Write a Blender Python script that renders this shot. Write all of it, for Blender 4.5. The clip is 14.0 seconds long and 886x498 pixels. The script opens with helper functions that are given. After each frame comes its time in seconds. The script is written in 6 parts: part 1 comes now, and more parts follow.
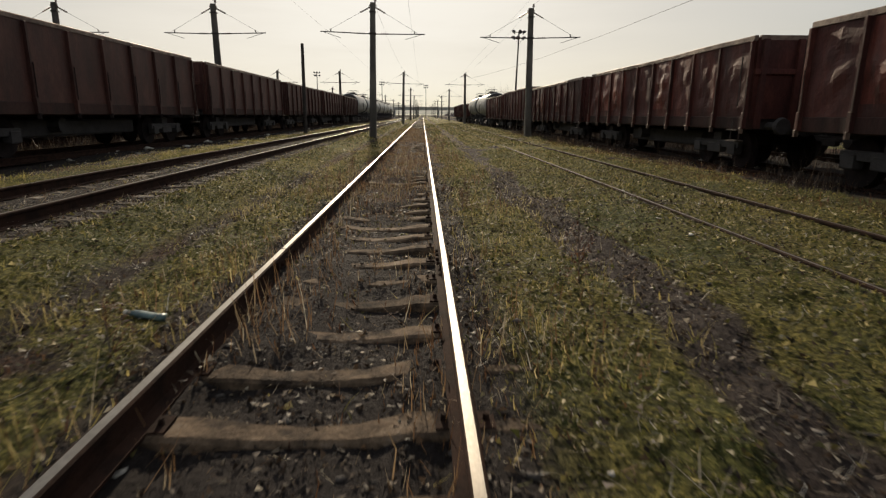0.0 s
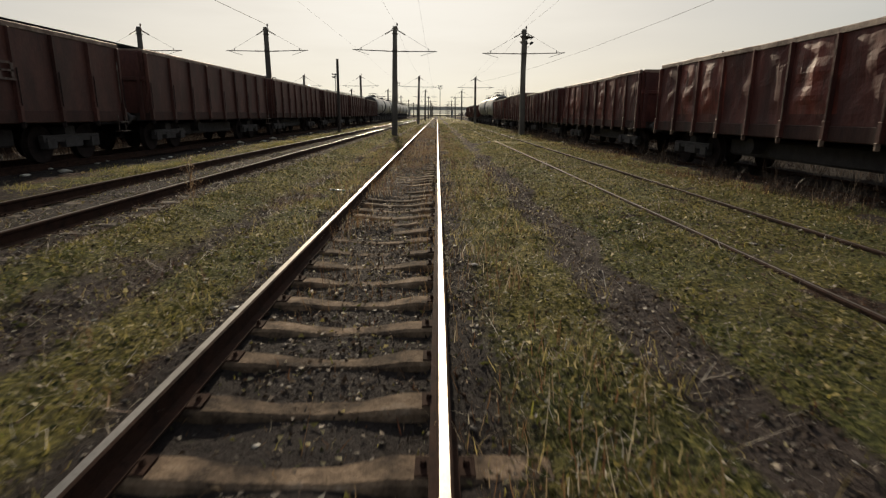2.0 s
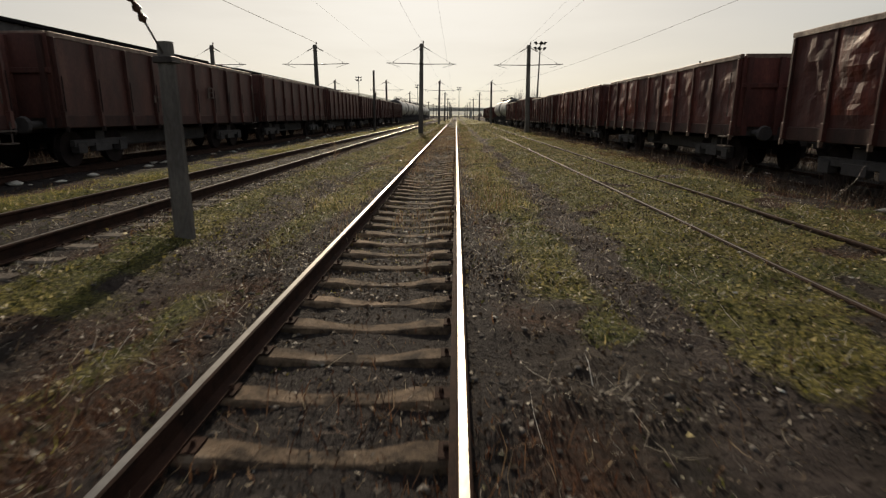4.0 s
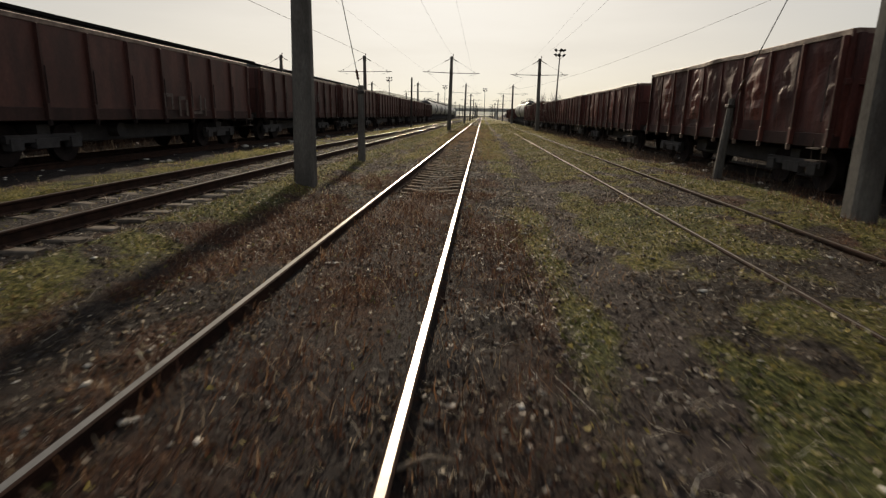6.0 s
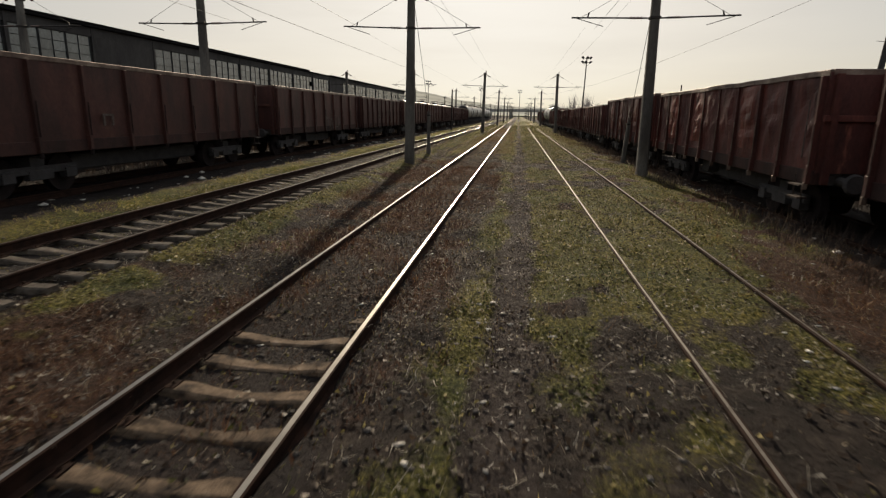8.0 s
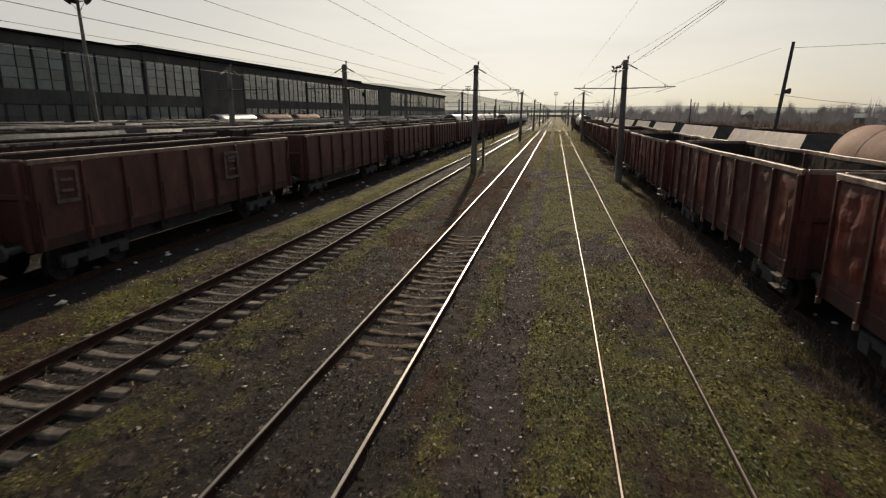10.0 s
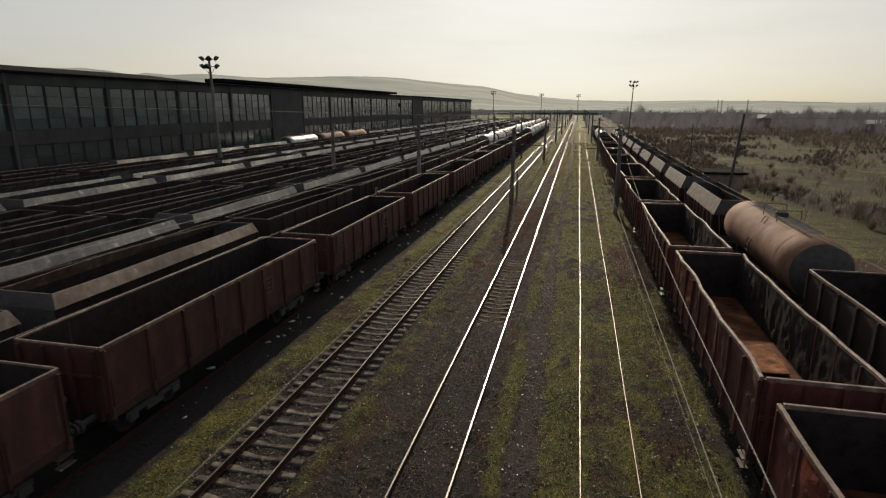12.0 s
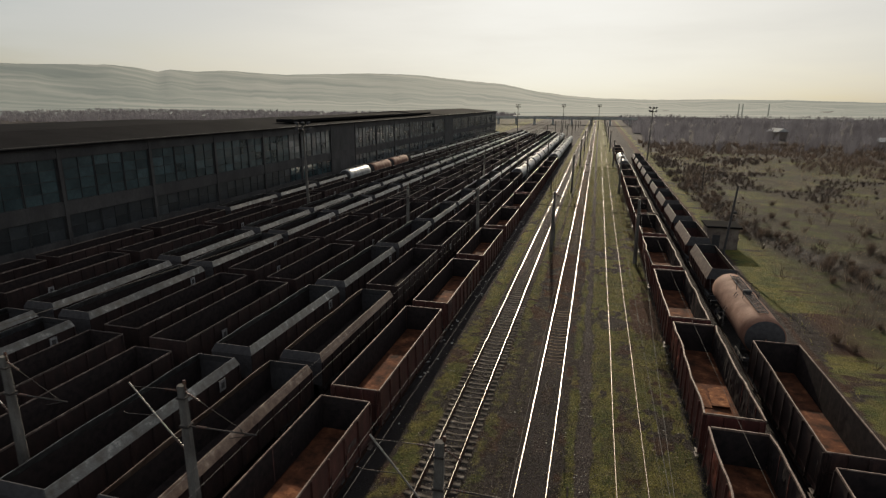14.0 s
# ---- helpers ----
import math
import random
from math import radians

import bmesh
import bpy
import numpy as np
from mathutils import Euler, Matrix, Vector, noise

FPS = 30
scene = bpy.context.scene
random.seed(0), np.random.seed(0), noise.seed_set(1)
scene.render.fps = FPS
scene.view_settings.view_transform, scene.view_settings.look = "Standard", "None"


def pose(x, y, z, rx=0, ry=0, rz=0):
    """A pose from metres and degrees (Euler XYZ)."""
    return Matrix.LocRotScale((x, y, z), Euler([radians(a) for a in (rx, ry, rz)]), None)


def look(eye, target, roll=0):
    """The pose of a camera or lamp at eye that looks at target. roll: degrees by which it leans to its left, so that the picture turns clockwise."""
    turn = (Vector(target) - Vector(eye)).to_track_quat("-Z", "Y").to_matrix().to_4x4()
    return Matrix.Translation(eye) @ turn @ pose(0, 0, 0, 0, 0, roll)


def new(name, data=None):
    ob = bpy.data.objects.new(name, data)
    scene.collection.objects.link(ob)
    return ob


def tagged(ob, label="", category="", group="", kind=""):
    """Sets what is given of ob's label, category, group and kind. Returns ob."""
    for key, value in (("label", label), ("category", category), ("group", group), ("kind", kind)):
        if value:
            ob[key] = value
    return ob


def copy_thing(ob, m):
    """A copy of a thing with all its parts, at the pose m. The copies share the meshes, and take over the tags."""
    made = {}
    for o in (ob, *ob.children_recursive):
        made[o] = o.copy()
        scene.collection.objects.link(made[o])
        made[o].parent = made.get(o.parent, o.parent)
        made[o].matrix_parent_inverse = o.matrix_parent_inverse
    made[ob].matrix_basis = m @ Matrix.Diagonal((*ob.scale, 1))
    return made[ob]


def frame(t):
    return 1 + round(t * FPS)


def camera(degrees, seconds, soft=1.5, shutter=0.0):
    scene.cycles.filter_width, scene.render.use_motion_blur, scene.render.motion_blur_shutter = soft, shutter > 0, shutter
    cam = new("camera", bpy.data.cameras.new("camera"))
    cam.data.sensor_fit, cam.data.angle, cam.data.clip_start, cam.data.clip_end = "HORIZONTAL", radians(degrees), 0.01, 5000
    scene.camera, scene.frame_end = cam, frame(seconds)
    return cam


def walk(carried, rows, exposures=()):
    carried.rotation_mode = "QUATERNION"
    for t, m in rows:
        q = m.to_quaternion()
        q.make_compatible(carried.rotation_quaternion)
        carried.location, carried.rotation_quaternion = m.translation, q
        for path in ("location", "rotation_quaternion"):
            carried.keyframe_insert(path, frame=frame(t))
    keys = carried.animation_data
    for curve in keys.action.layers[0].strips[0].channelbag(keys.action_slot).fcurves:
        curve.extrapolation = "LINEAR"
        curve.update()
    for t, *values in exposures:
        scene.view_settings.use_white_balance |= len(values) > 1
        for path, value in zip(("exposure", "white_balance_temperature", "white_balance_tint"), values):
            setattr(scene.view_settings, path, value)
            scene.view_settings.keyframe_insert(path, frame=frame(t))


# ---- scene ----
cam = camera(75.8, 14.0, soft=1.25, shutter=0.2)
PATH = [
    (0, (0.568, -0.351, 1.238), (0.638, 1.595, 0.78), 0.3),
    (0.5, (0.672, -2.273, 1.281), (0.73, -0.327, 0.824), 0.4),
    (1, (0.769, -4.176, 1.344), (0.813, -2.23, 0.885), 0.4),
    (1.5, (0.725, -6.135, 1.36), (0.76, -4.188, 0.902), 0.3),
    (2, (0.721, -8.341, 1.421), (0.742, -6.394, 0.961), 0.2),
    (2.5, (0.706, -10.475, 1.39), (0.716, -8.528, 0.931), 0.4),
    (3, (0.656, -12.663, 1.44), (0.65, -10.716, 0.982), 0.2),
    (5.5, (0.951, -25.52, 1.497), (0.85, -23.575, 1.04), 0.7),
    (6, (1.109, -28.831, 1.47), (0.987, -26.889, 1.012), 1.0),
    (6.5, (1.447, -32.253, 1.506), (1.291, -30.312, 1.048), 0.7),
    (7, (1.762, -35.879, 1.678), (1.575, -33.941, 1.22), 0.7),
    (9.5, (2.925, -54.504, 3.614), (2.589, -52.588, 3.15), 0.3),
    (10, (3.102, -58.472, 4.327), (2.732, -56.562, 3.863), -0.0),
    (10.5, (3.362, -62.316, 5.222), (2.963, -60.413, 4.753), 0.1),
    (11, (3.544, -66.326, 6.405), (3.12, -64.431, 5.929), -0.0),
    (11.5, (3.56, -70.018, 7.883), (3.126, -68.125, 7.404), -0.0),
    (12, (3.499, -73.834, 9.601), (3.059, -71.944, 9.116), -0.0),
    (12.5, (3.146, -77.663, 11.573), (2.702, -75.775, 11.083), 0.1),
    (13, (2.757, -81.226, 13.771), (2.302, -79.342, 13.278), 0.1),
    (13.5, (2.279, -84.69, 16.056), (1.81, -82.81, 15.561), 0.3),
    (14, (1.939, -88.114, 18.366), (1.444, -86.242, 17.867), 0.3),
]
walk(cam, [(t, look(e, g, r)) for t, e, g, r in PATH], exposures=[(0.0, 0.1, 6850, 11), (7.0, 0.1, 6850, 12), (14.0, 0.1, 6500, 10)])

# ---- sky, sun ----
SUN_EL, SUN_AZ = radians(21.5), radians(-4.6)      # azimuth from +y towards +x
world = bpy.data.worlds.new("world")
scene.world = world
world.use_nodes = True
wt = world.node_tree
wt.nodes.clear()
sky = wt.nodes.new("ShaderNodeTexSky")
sky.sky_type, sky.sun_disc = "NISHITA", False
sky.sun_elevation, sky.sun_rotation = SUN_EL, SUN_AZ
sky.air_density, sky.dust_density, sky.ozone_density, sky.altitude = 1.0, 3.0, 1.0, 300
wn = wt.nodes.new("ShaderNodeTexNoise")
wn.inputs["Scale"].default_value, wn.inputs["Detail"].default_value, wn.inputs["Roughness"].default_value = 2.2, 6, 0.55
wc = wt.nodes.new("ShaderNodeTexCoord")
wm = wt.nodes.new("ShaderNodeMapping")
wm.inputs["Scale"].default_value = (1.0, 1.2, 7.0)
wt.links.new(wc.outputs["Generated"], wm.inputs["Vector"])
wt.links.new(wm.outputs["Vector"], wn.inputs["Vector"])
wr = wt.nodes.new("ShaderNodeValToRGB")
wr.color_ramp.elements[0].position, wr.color_ramp.elements[1].position = 0.40, 0.66
wr.color_ramp.elements[0].color, wr.color_ramp.elements[1].color = (0, 0, 0, 1), (0.5, 0.5, 0.5, 1)
wt.links.new(wn.outputs["Fac"], wr.inputs["Fac"])
veil = wt.nodes.new("ShaderNodeMix")
veil.data_type, veil.blend_type = "RGBA", "MIX"
wt.links.new(wr.outputs["Color"], veil.inputs[0])
wt.links.new(sky.outputs["Color"], veil.inputs[6])
veil.inputs[7].default_value = (9.6, 9.2, 8.2, 1)
haze = wt.nodes.new("ShaderNodeVectorMath")          # sky / (1 + sky / 6): thick haze evens out the glow round the sun
haze.operation = "MULTIPLY_ADD"
haze.inputs[1].default_value, haze.inputs[2].default_value = (1 / 6, 1 / 6, 1 / 6), (1, 1, 1)
thin = wt.nodes.new("ShaderNodeVectorMath")
thin.operation = "DIVIDE"
wt.links.new(veil.outputs[2], haze.inputs[0])
wt.links.new(veil.outputs[2], thin.inputs[0])
wt.links.new(haze.outputs[0], thin.inputs[1])
bg = wt.nodes.new("ShaderNodeBackground")
bg.inputs["Strength"].default_value = 0.162
wo = wt.nodes.new("ShaderNodeOutputWorld")
pale = wt.nodes.new("ShaderNodeHueSaturation")
pale.inputs["Saturation"].default_value = 0.92
wt.links.new(thin.outputs[0], pale.inputs["Color"])
cream = wt.nodes.new("ShaderNodeVectorMath")
cream.operation = "MULTIPLY"
cream.inputs[1].default_value = (0.99, 1.0, 0.985)
wt.links.new(pale.outputs["Color"], cream.inputs[0])
wt.links.new(cream.outputs[0], bg.inputs["Color"])
wt.links.new(bg.outputs["Background"], wo.inputs["Surface"])
sun = new("sun", bpy.data.lights.new("sun", "SUN"))
sun.data.energy, sun.data.angle, sun.data.color = 3.7, radians(0.9), (1.0, 0.86, 0.66)
to_sun = Vector((math.sin(SUN_AZ) * math.cos(SUN_EL), math.cos(SUN_AZ) * math.cos(SUN_EL), math.sin(SUN_EL)))
sun.matrix_world = look((0, 0, 60), (Vector((0, 0, 60)) - to_sun))


# ---- mesh helpers ----
class Build:
    """Collects boxes, tubes and sheets into one mesh."""

    def __init__(self):
        self.v, self.f, self.s = [], [], []

    def add(self, verts, faces, slot=0):
        n = len(self.v)
        self.v.extend(verts)
        self.f.extend(tuple(i + n for i in f) for f in faces)
        self.s.extend([slot] * len(faces))
        return self

    def box(self, x0, x1, y0, y1, z0, z1, slot=0, c=0.0):
        if c <= 0:
            v = [(x, y, z) for z in (z0, z1) for x, y in ((x0, y0), (x1, y0), (x1, y1), (x0, y1))]
            return self.add(v, [(3, 2, 1, 0), (4, 5, 6, 7), (0, 1, 5, 4), (1, 2, 6, 5), (2, 3, 7, 6), (3, 0, 4, 7)], slot)
        v = [(x, y, z) for z, k in ((z0, c), (z0 + c, 0), (z1 - c, 0), (z1, c))
             for x, y in ((x0 + k, y0 + k), (x1 - k, y0 + k), (x1 - k, y1 - k), (x0 + k, y1 - k))]
        f = [(3, 2, 1, 0), (12, 13, 14, 15)]
        for r in range(3):
            for i in range(4):
                j = (i + 1) % 4
                f.append((r * 4 + i, r * 4 + j, r * 4 + 4 + j, r * 4 + 4 + i))
        return self.add(v, f, slot)

    def tube(self, p, q, r0, r1=None, n=8, slot=0, cap=True):
        p, q = Vector(p), Vector(q)
        r1 = r0 if r1 is None else r1
        d = (q - p).normalized()
        a = d.orthogonal().normalized()
        b = d.cross(a)
        v = []
        for o, r in ((p, r0), (q, r1)):
            for i in range(n):
                t = 2 * math.pi * i / n
                v.append(tuple(o + a * (r * math.cos(t)) + b * (r * math.sin(t))))
        f = [(i, (i + 1) % n, n + (i + 1) % n, n + i) for i in range(n)]
        if cap:
            f += [tuple(range(n - 1, -1, -1)), tuple(range(n, 2 * n))]
        return self.add(v, f, slot)

    def loft(self, rings, slot=0, cap=True, closed=True):
        n = len(rings[0])
        v = [p for r in rings for p in r]
        f = []
        for k in range(len(rings) - 1):
            for i in range(n if closed else n - 1):
                j = (i + 1) % n
                f.append((k * n + i, k * n + j, (k + 1) * n + j, (k + 1) * n + i))
        if cap and closed:
            f += [tuple(range(n - 1, -1, -1)), tuple(range((len(rings) - 1) * n, len(rings) * n))]
        return self.add(v, f, slot)

    def mesh(self, name, *mats, smooth=False):
        me = bpy.data.meshes.new(name)
        me.from_pydata(self.v, [], self.f)
        for m in mats:
            me.materials.append(m)
        if len(mats) > 1:
            me.polygons.foreach_set("material_index", self.s)
        if smooth:
            me.polygons.foreach_set("use_smooth", [True] * len(me.polygons))
        me.update()
        return me


def part(name, b, mat, parent, label="", smooth=False):
    mats = mat if isinstance(mat, (list, tuple)) else (mat,)
    ob = new(name, b if isinstance(b, bpy.types.Mesh) else b.mesh(name, *mats, smooth=smooth))
    ob.parent = parent
    if label:
        ob["label"] = label
    return ob


def place(ob, m):
    ob.matrix_basis = m
    return ob


def lattice(seed, n=256):
    return np.random.RandomState(seed).rand(n, n)


def vnoise(x, y, seed, tabs={}):
    """Smooth value noise, 0 to 1, one cell a unit."""
    if seed not in tabs:
        tabs[seed] = lattice(seed)
    tab = tabs[seed]
    xi, yi = np.floor(x).astype(int), np.floor(y).astype(int)
    fx, fy = x - xi, y - yi
    fx, fy = fx * fx * (3 - 2 * fx), fy * fy * (3 - 2 * fy)
    g = lambda i, j: tab[(xi + i) % 256, (yi + j) % 256]
    return (g(0, 0) * (1 - fx) + g(1, 0) * fx) * (1 - fy) + (g(0, 1) * (1 - fx) + g(1, 1) * fx) * fy


def fnoise(x, y, seed):
    return (vnoise(x, y, seed) * 4 + vnoise(x * 2.1, y * 2.1, seed + 1) * 2 + vnoise(x * 4.3, y * 4.3, seed + 2)) / 7


def step(a, b, x):
    t = np.clip((x - a) / (b - a), 0, 1)
    return t * t * (3 - 2 * t)


# ---- materials ----
def material(name, base, other=None, scale=4.0, rough=0.7, metal=0.0, bump=0.2, fine=40.0, third=None, streak=1.0, vary=0.0, island=False, spec=None, scuff=None):
    """A base colour broken up by two noises at different scales, with fine relief; vary: how far whole objects differ."""
    m = bpy.data.materials.new(name)
    m.use_nodes = True
    nt = m.node_tree
    p = nt.nodes["Principled BSDF"]
    tc = nt.nodes.new("ShaderNodeTexCoord")
    mp = nt.nodes.new("ShaderNodeMapping")
    mp.inputs["Scale"].default_value = (1, 1, streak)
    nt.links.new(tc.outputs["Object"], mp.inputs["Vector"])
    oi = nt.nodes.new("ShaderNodeObjectInfo")
    wob = nt.nodes.new("ShaderNodeVectorMath")
    wob.operation = "MULTIPLY_ADD"
    wob.inputs[1].default_value = (37, 53, 71)
    nt.links.new(oi.outputs["Random"], wob.inputs[0])
    nt.links.new(mp.outputs["Vector"], wob.inputs[2])
    n1 = nt.nodes.new("ShaderNodeTexNoise")
    n1.inputs["Scale"].default_value, n1.inputs["Detail"].default_value, n1.inputs["Roughness"].default_value = scale, 5, 0.62
    n2 = nt.nodes.new("ShaderNodeTexNoise")
    n2.inputs["Scale"].default_value, n2.inputs["Detail"].default_value = fine, 4
    nt.links.new(wob.outputs[0], n1.inputs["Vector"])
    nt.links.new(wob.outputs[0], n2.inputs["Vector"])
    r = nt.nodes.new("ShaderNodeValToRGB")
    e = r.color_ramp.elements
    other = other or tuple(c * 0.6 for c in base)
    e[0].position, e[0].color = 0.36, (*other, 1)
    e[1].position, e[1].color = 0.58, (*base, 1)
    if third:
        x = e.new(0.72)
        x.color = (*third, 1)
    nt.links.new(n1.outputs["Fac"], r.inputs["Fac"])
    mul = nt.nodes.new("ShaderNodeMix")
    mul.data_type, mul.blend_type = "RGBA", "OVERLAY"
    mul.inputs[0].default_value = 0.45
    nt.links.new(r.outputs["Color"], mul.inputs[6])
    nt.links.new(n2.outputs["Fac"], mul.inputs[7])
    col = mul.outputs[2]
    if scuff:
        lo, tone = scuff
        m3 = nt.nodes.new("ShaderNodeMapping")
        m3.inputs["Scale"].default_value = (1, 3.2, 0.55)
        nt.links.new(wob.outputs[0], m3.inputs["Vector"])
        n3 = nt.nodes.new("ShaderNodeTexNoise")
        n3.inputs["Scale"].default_value, n3.inputs["Detail"].default_value, n3.inputs["Roughness"].default_value = 1.7, 8, 0.72
        nt.links.new(m3.outputs["Vector"], n3.inputs["Vector"])
        r3 = nt.nodes.new("ShaderNodeMapRange")
        r3.inputs["From Min"].default_value, r3.inputs["From Max"].default_value = lo, lo + 0.09
        nt.links.new(n3.outputs["Fac"], r3.inputs["Value"])
        x3 = nt.nodes.new("ShaderNodeMix")
        x3.data_type = "RGBA"
        nt.links.new(r3.outputs["Result"], x3.inputs[0])
        nt.links.new(col, x3.inputs[6])
        x3.inputs[7].default_value = (*tone, 1)
        col = x3.outputs[2]
    if vary or island:
        hs = nt.nodes.new("ShaderNodeHueSaturation")
        mr = nt.nodes.new("ShaderNodeMapRange")
        mr.inputs["To Min"].default_value, mr.inputs["To Max"].default_value = 1 - vary, 1 + vary
        if island:
            gi = nt.nodes.new("ShaderNodeNewGeometry")
            nt.links.new(gi.outputs["Random Per Island"], mr.inputs["Value"])
        else:
            nt.links.new(oi.outputs["Random"], mr.inputs["Value"])
        nt.links.new(mr.outputs["Result"], hs.inputs["Value"])
        nt.links.new(col, hs.inputs["Color"])
        col = hs.outputs["Color"]
    nt.links.new(col, p.inputs["Base Color"])
    p.inputs["Roughness"].default_value, p.inputs["Metallic"].default_value = rough, metal
    if spec is not None:
        p.inputs["Specular IOR Level"].default_value = spec
    if bump:
        bp = nt.nodes.new("ShaderNodeBump")
        bp.inputs["Strength"].default_value, bp.inputs["Distance"].default_value = bump, 0.02
        nt.links.new(n2.outputs["Fac"], bp.inputs["Height"])
        nt.links.new(bp.outputs["Normal"], p.inputs["Normal"])
    return m


OXIDE = material("oxide_red_paint", (0.076, 0.031, 0.026), (0.046, 0.022, 0.019), 1.6, 0.6, 0.0, 0.15, 30, (0.105, 0.048, 0.037), 0.35, 0.25, spec=0.2, scuff=(0.68, (0.17, 0.10, 0.08)))
OXIDE_RED = material("faded_red_paint", (0.098, 0.032, 0.027), (0.052, 0.022, 0.02), 1.4, 0.65, 0.0, 0.25, 25, (0.16, 0.055, 0.042), 0.4, 0.25, spec=0.22, scuff=(0.64, (0.25, 0.09, 0.065)))
ABRASION = material("rubbed_paint", (0.15, 0.036, 0.026), (0.06, 0.018, 0.014), 2.6, 0.5, 0.0, 0.3, 25, (0.24, 0.07, 0.048), 0.4, 0.2, spec=0.22, scuff=(0.62, (0.28, 0.10, 0.07)))
RUST = material("rust", (0.14, 0.053, 0.027), (0.04, 0.019, 0.013), 1.1, 0.9, 0.0, 0.5, 30, (0.31, 0.135, 0.066), spec=0.1)
# Dark steel; on wagon insides and yard floors, shade is put into the colour.
RUST_AND_SHADE = material("rusty_steel_and_inner_shade", (0.034, 0.026, 0.025), (0.022, 0.018, 0.018), 3, 0.95, 0.0, 0.3, 40, spec=0.05)
GRIME = material("grimy_iron", (0.054, 0.049, 0.05), (0.035, 0.032, 0.033), 4, 0.9, 0.0, 0.4, 40)
WORN_EDGE = material("worn_steel_edge", (0.20, 0.14, 0.108), (0.075, 0.04, 0.03), 2.5, 0.6, 0.2, 0.3, 30, (0.33, 0.26, 0.21))
GREY_PAINT = material("weathered_grey_panel", (0.085, 0.087, 0.088), (0.05, 0.045, 0.042), 1.8, 0.42, 0.35, 0.2, 20, (0.25, 0.25, 0.245), 1, 0.25)
TAN_PAINT = material("rust_stained_tan_panel", (0.145, 0.10, 0.075), (0.08, 0.046, 0.034), 1.8, 0.48, 0.2, 0.2, 20, (0.30, 0.23, 0.18), 1, 0.15)
TANK_TAN = material("dusty_brown_tank_paint", (0.23, 0.125, 0.088), (0.15, 0.072, 0.048), 0.8, 0.8, 0.0, 0.15, 18, (0.30, 0.185, 0.14), spec=0.2)
TANK_WHITE = material("pale_tank_paint", (0.36, 0.365, 0.36), (0.2, 0.185, 0.17), 0.8, 0.45, 0.0, 0.1, 18)
PLATE = material("dusty_white_plate", (0.26, 0.25, 0.25), (0.13, 0.12, 0.12), 5, 0.8, 0, 0.1, 30)
WHITE_MARK = material("white_stencil_paint", (0.10, 0.072, 0.062), (0.05, 0.028, 0.023), 9, 0.8, 0, 0, 40)
RAIL_TOP = material("polished_rail_head", (0.27, 0.25, 0.222), (0.20, 0.183, 0.16), 3, 0.33, 1.0, 0.05, 60)
RAIL_DULL = material("dulled_rail_head", (0.24, 0.215, 0.18), (0.14, 0.115, 0.09), 3, 0.42, 1.0, 0.05, 60)
# A deeper tone of the oxide paint, used on the solebars.
OXIDE_DEEP = material("sooty_oxide_paint", (0.06, 0.03, 0.026), (0.034, 0.021, 0.019), 2, 0.75, 0.0, 0.2, 30, None, 0.35, 0.12, spec=0.15)
RAIL_RUST = material("rusted_rail_side", (0.042, 0.022, 0.016), (0.022, 0.0135, 0.011), 6, 0.9, 0.0, 0.3, 60, spec=0.08)
RAIL_WORN = material("worn_rail_head", (0.36, 0.33, 0.29), (0.24, 0.21, 0.18), 3, 0.34, 1.0, 0.05, 60)
CONCRETE = material("sleeper_concrete", (0.175, 0.125, 0.085), (0.035, 0.026, 0.02), 4.5, 0.95, 0.0, 0.6, 45, (0.24, 0.19, 0.145), 1, 0.3, spec=0.15)
CONCRETE_PALE = material("bleached_sleeper_concrete", (0.145, 0.122, 0.10), (0.06, 0.048, 0.039), 3.5, 0.95, 0.0, 0.5, 45, (0.28, 0.245, 0.21), 1, 0.25, spec=0.15)
YARD_EDGE = material("dull_rusted_edge", (0.10, 0.075, 0.065), (0.035, 0.021, 0.017), 2.5, 0.55, 0.2, 0.3, 30, (0.28, 0.23, 0.2), 1, 0.3)
# Dark paint of the outer wagons; on yard rows, dimness put into the colour.
OXIDE_DARK = material("dark_oxide_paint", (0.036, 0.022, 0.020), (0.024, 0.017, 0.016), 1.6, 0.8, 0.0, 0.2, 30, (0.06, 0.034, 0.028), 0.35, 0.25, spec=0.15)
POLE_CONC = material("pole_concrete", (0.15, 0.137, 0.122), (0.08, 0.072, 0.065), 1.6, 0.9, 0.0, 0.4, 40, (0.20, 0.185, 0.165), 0.3, 0.15, spec=0.2)
IRON = material("dark_line_iron", (0.06, 0.05, 0.045), (0.035, 0.03, 0.027), 8, 0.6, 0.6, 0.1, 60)
CERAMIC = material("insulator_ceramic", (0.10, 0.055, 0.04), (0.07, 0.04, 0.03), 8, 0.25, 0.0, 0.0, 60)
WALL = material("sooty_wall_panel", (0.048, 0.044, 0.043), (0.028, 0.025, 0.025), 0.4, 0.85, 0.0, 0.3, 6, (0.065, 0.06, 0.058), 0.4)
ROOF = material("tar_roof", (0.013, 0.012, 0.0125), (0.008, 0.0075, 0.008), 0.2, 1.0, 0.0, 0.3, 4, spec=0.02)
WIRE = material("wire_metal", (0.08, 0.07, 0.06), (0.05, 0.042, 0.038), 8, 0.85, 0.1, 0.0, 60)

# ---- ground ----
XA, XB, XC = -4.65, 0.0, 4.82                        # track centre lines
ZA, ZB, ZC, ZL = 0.20, 0.0, -0.04, 0.22              # rail-top heights; ZL: the left yard
HALF = 0.7525
LEFT_ROWS = [-9.75, -14.75, -19.35, -23.9, -28.65, -34.0, -38.2, -44.0, -50.0]
XR1, XR2 = 9.42, 14.0


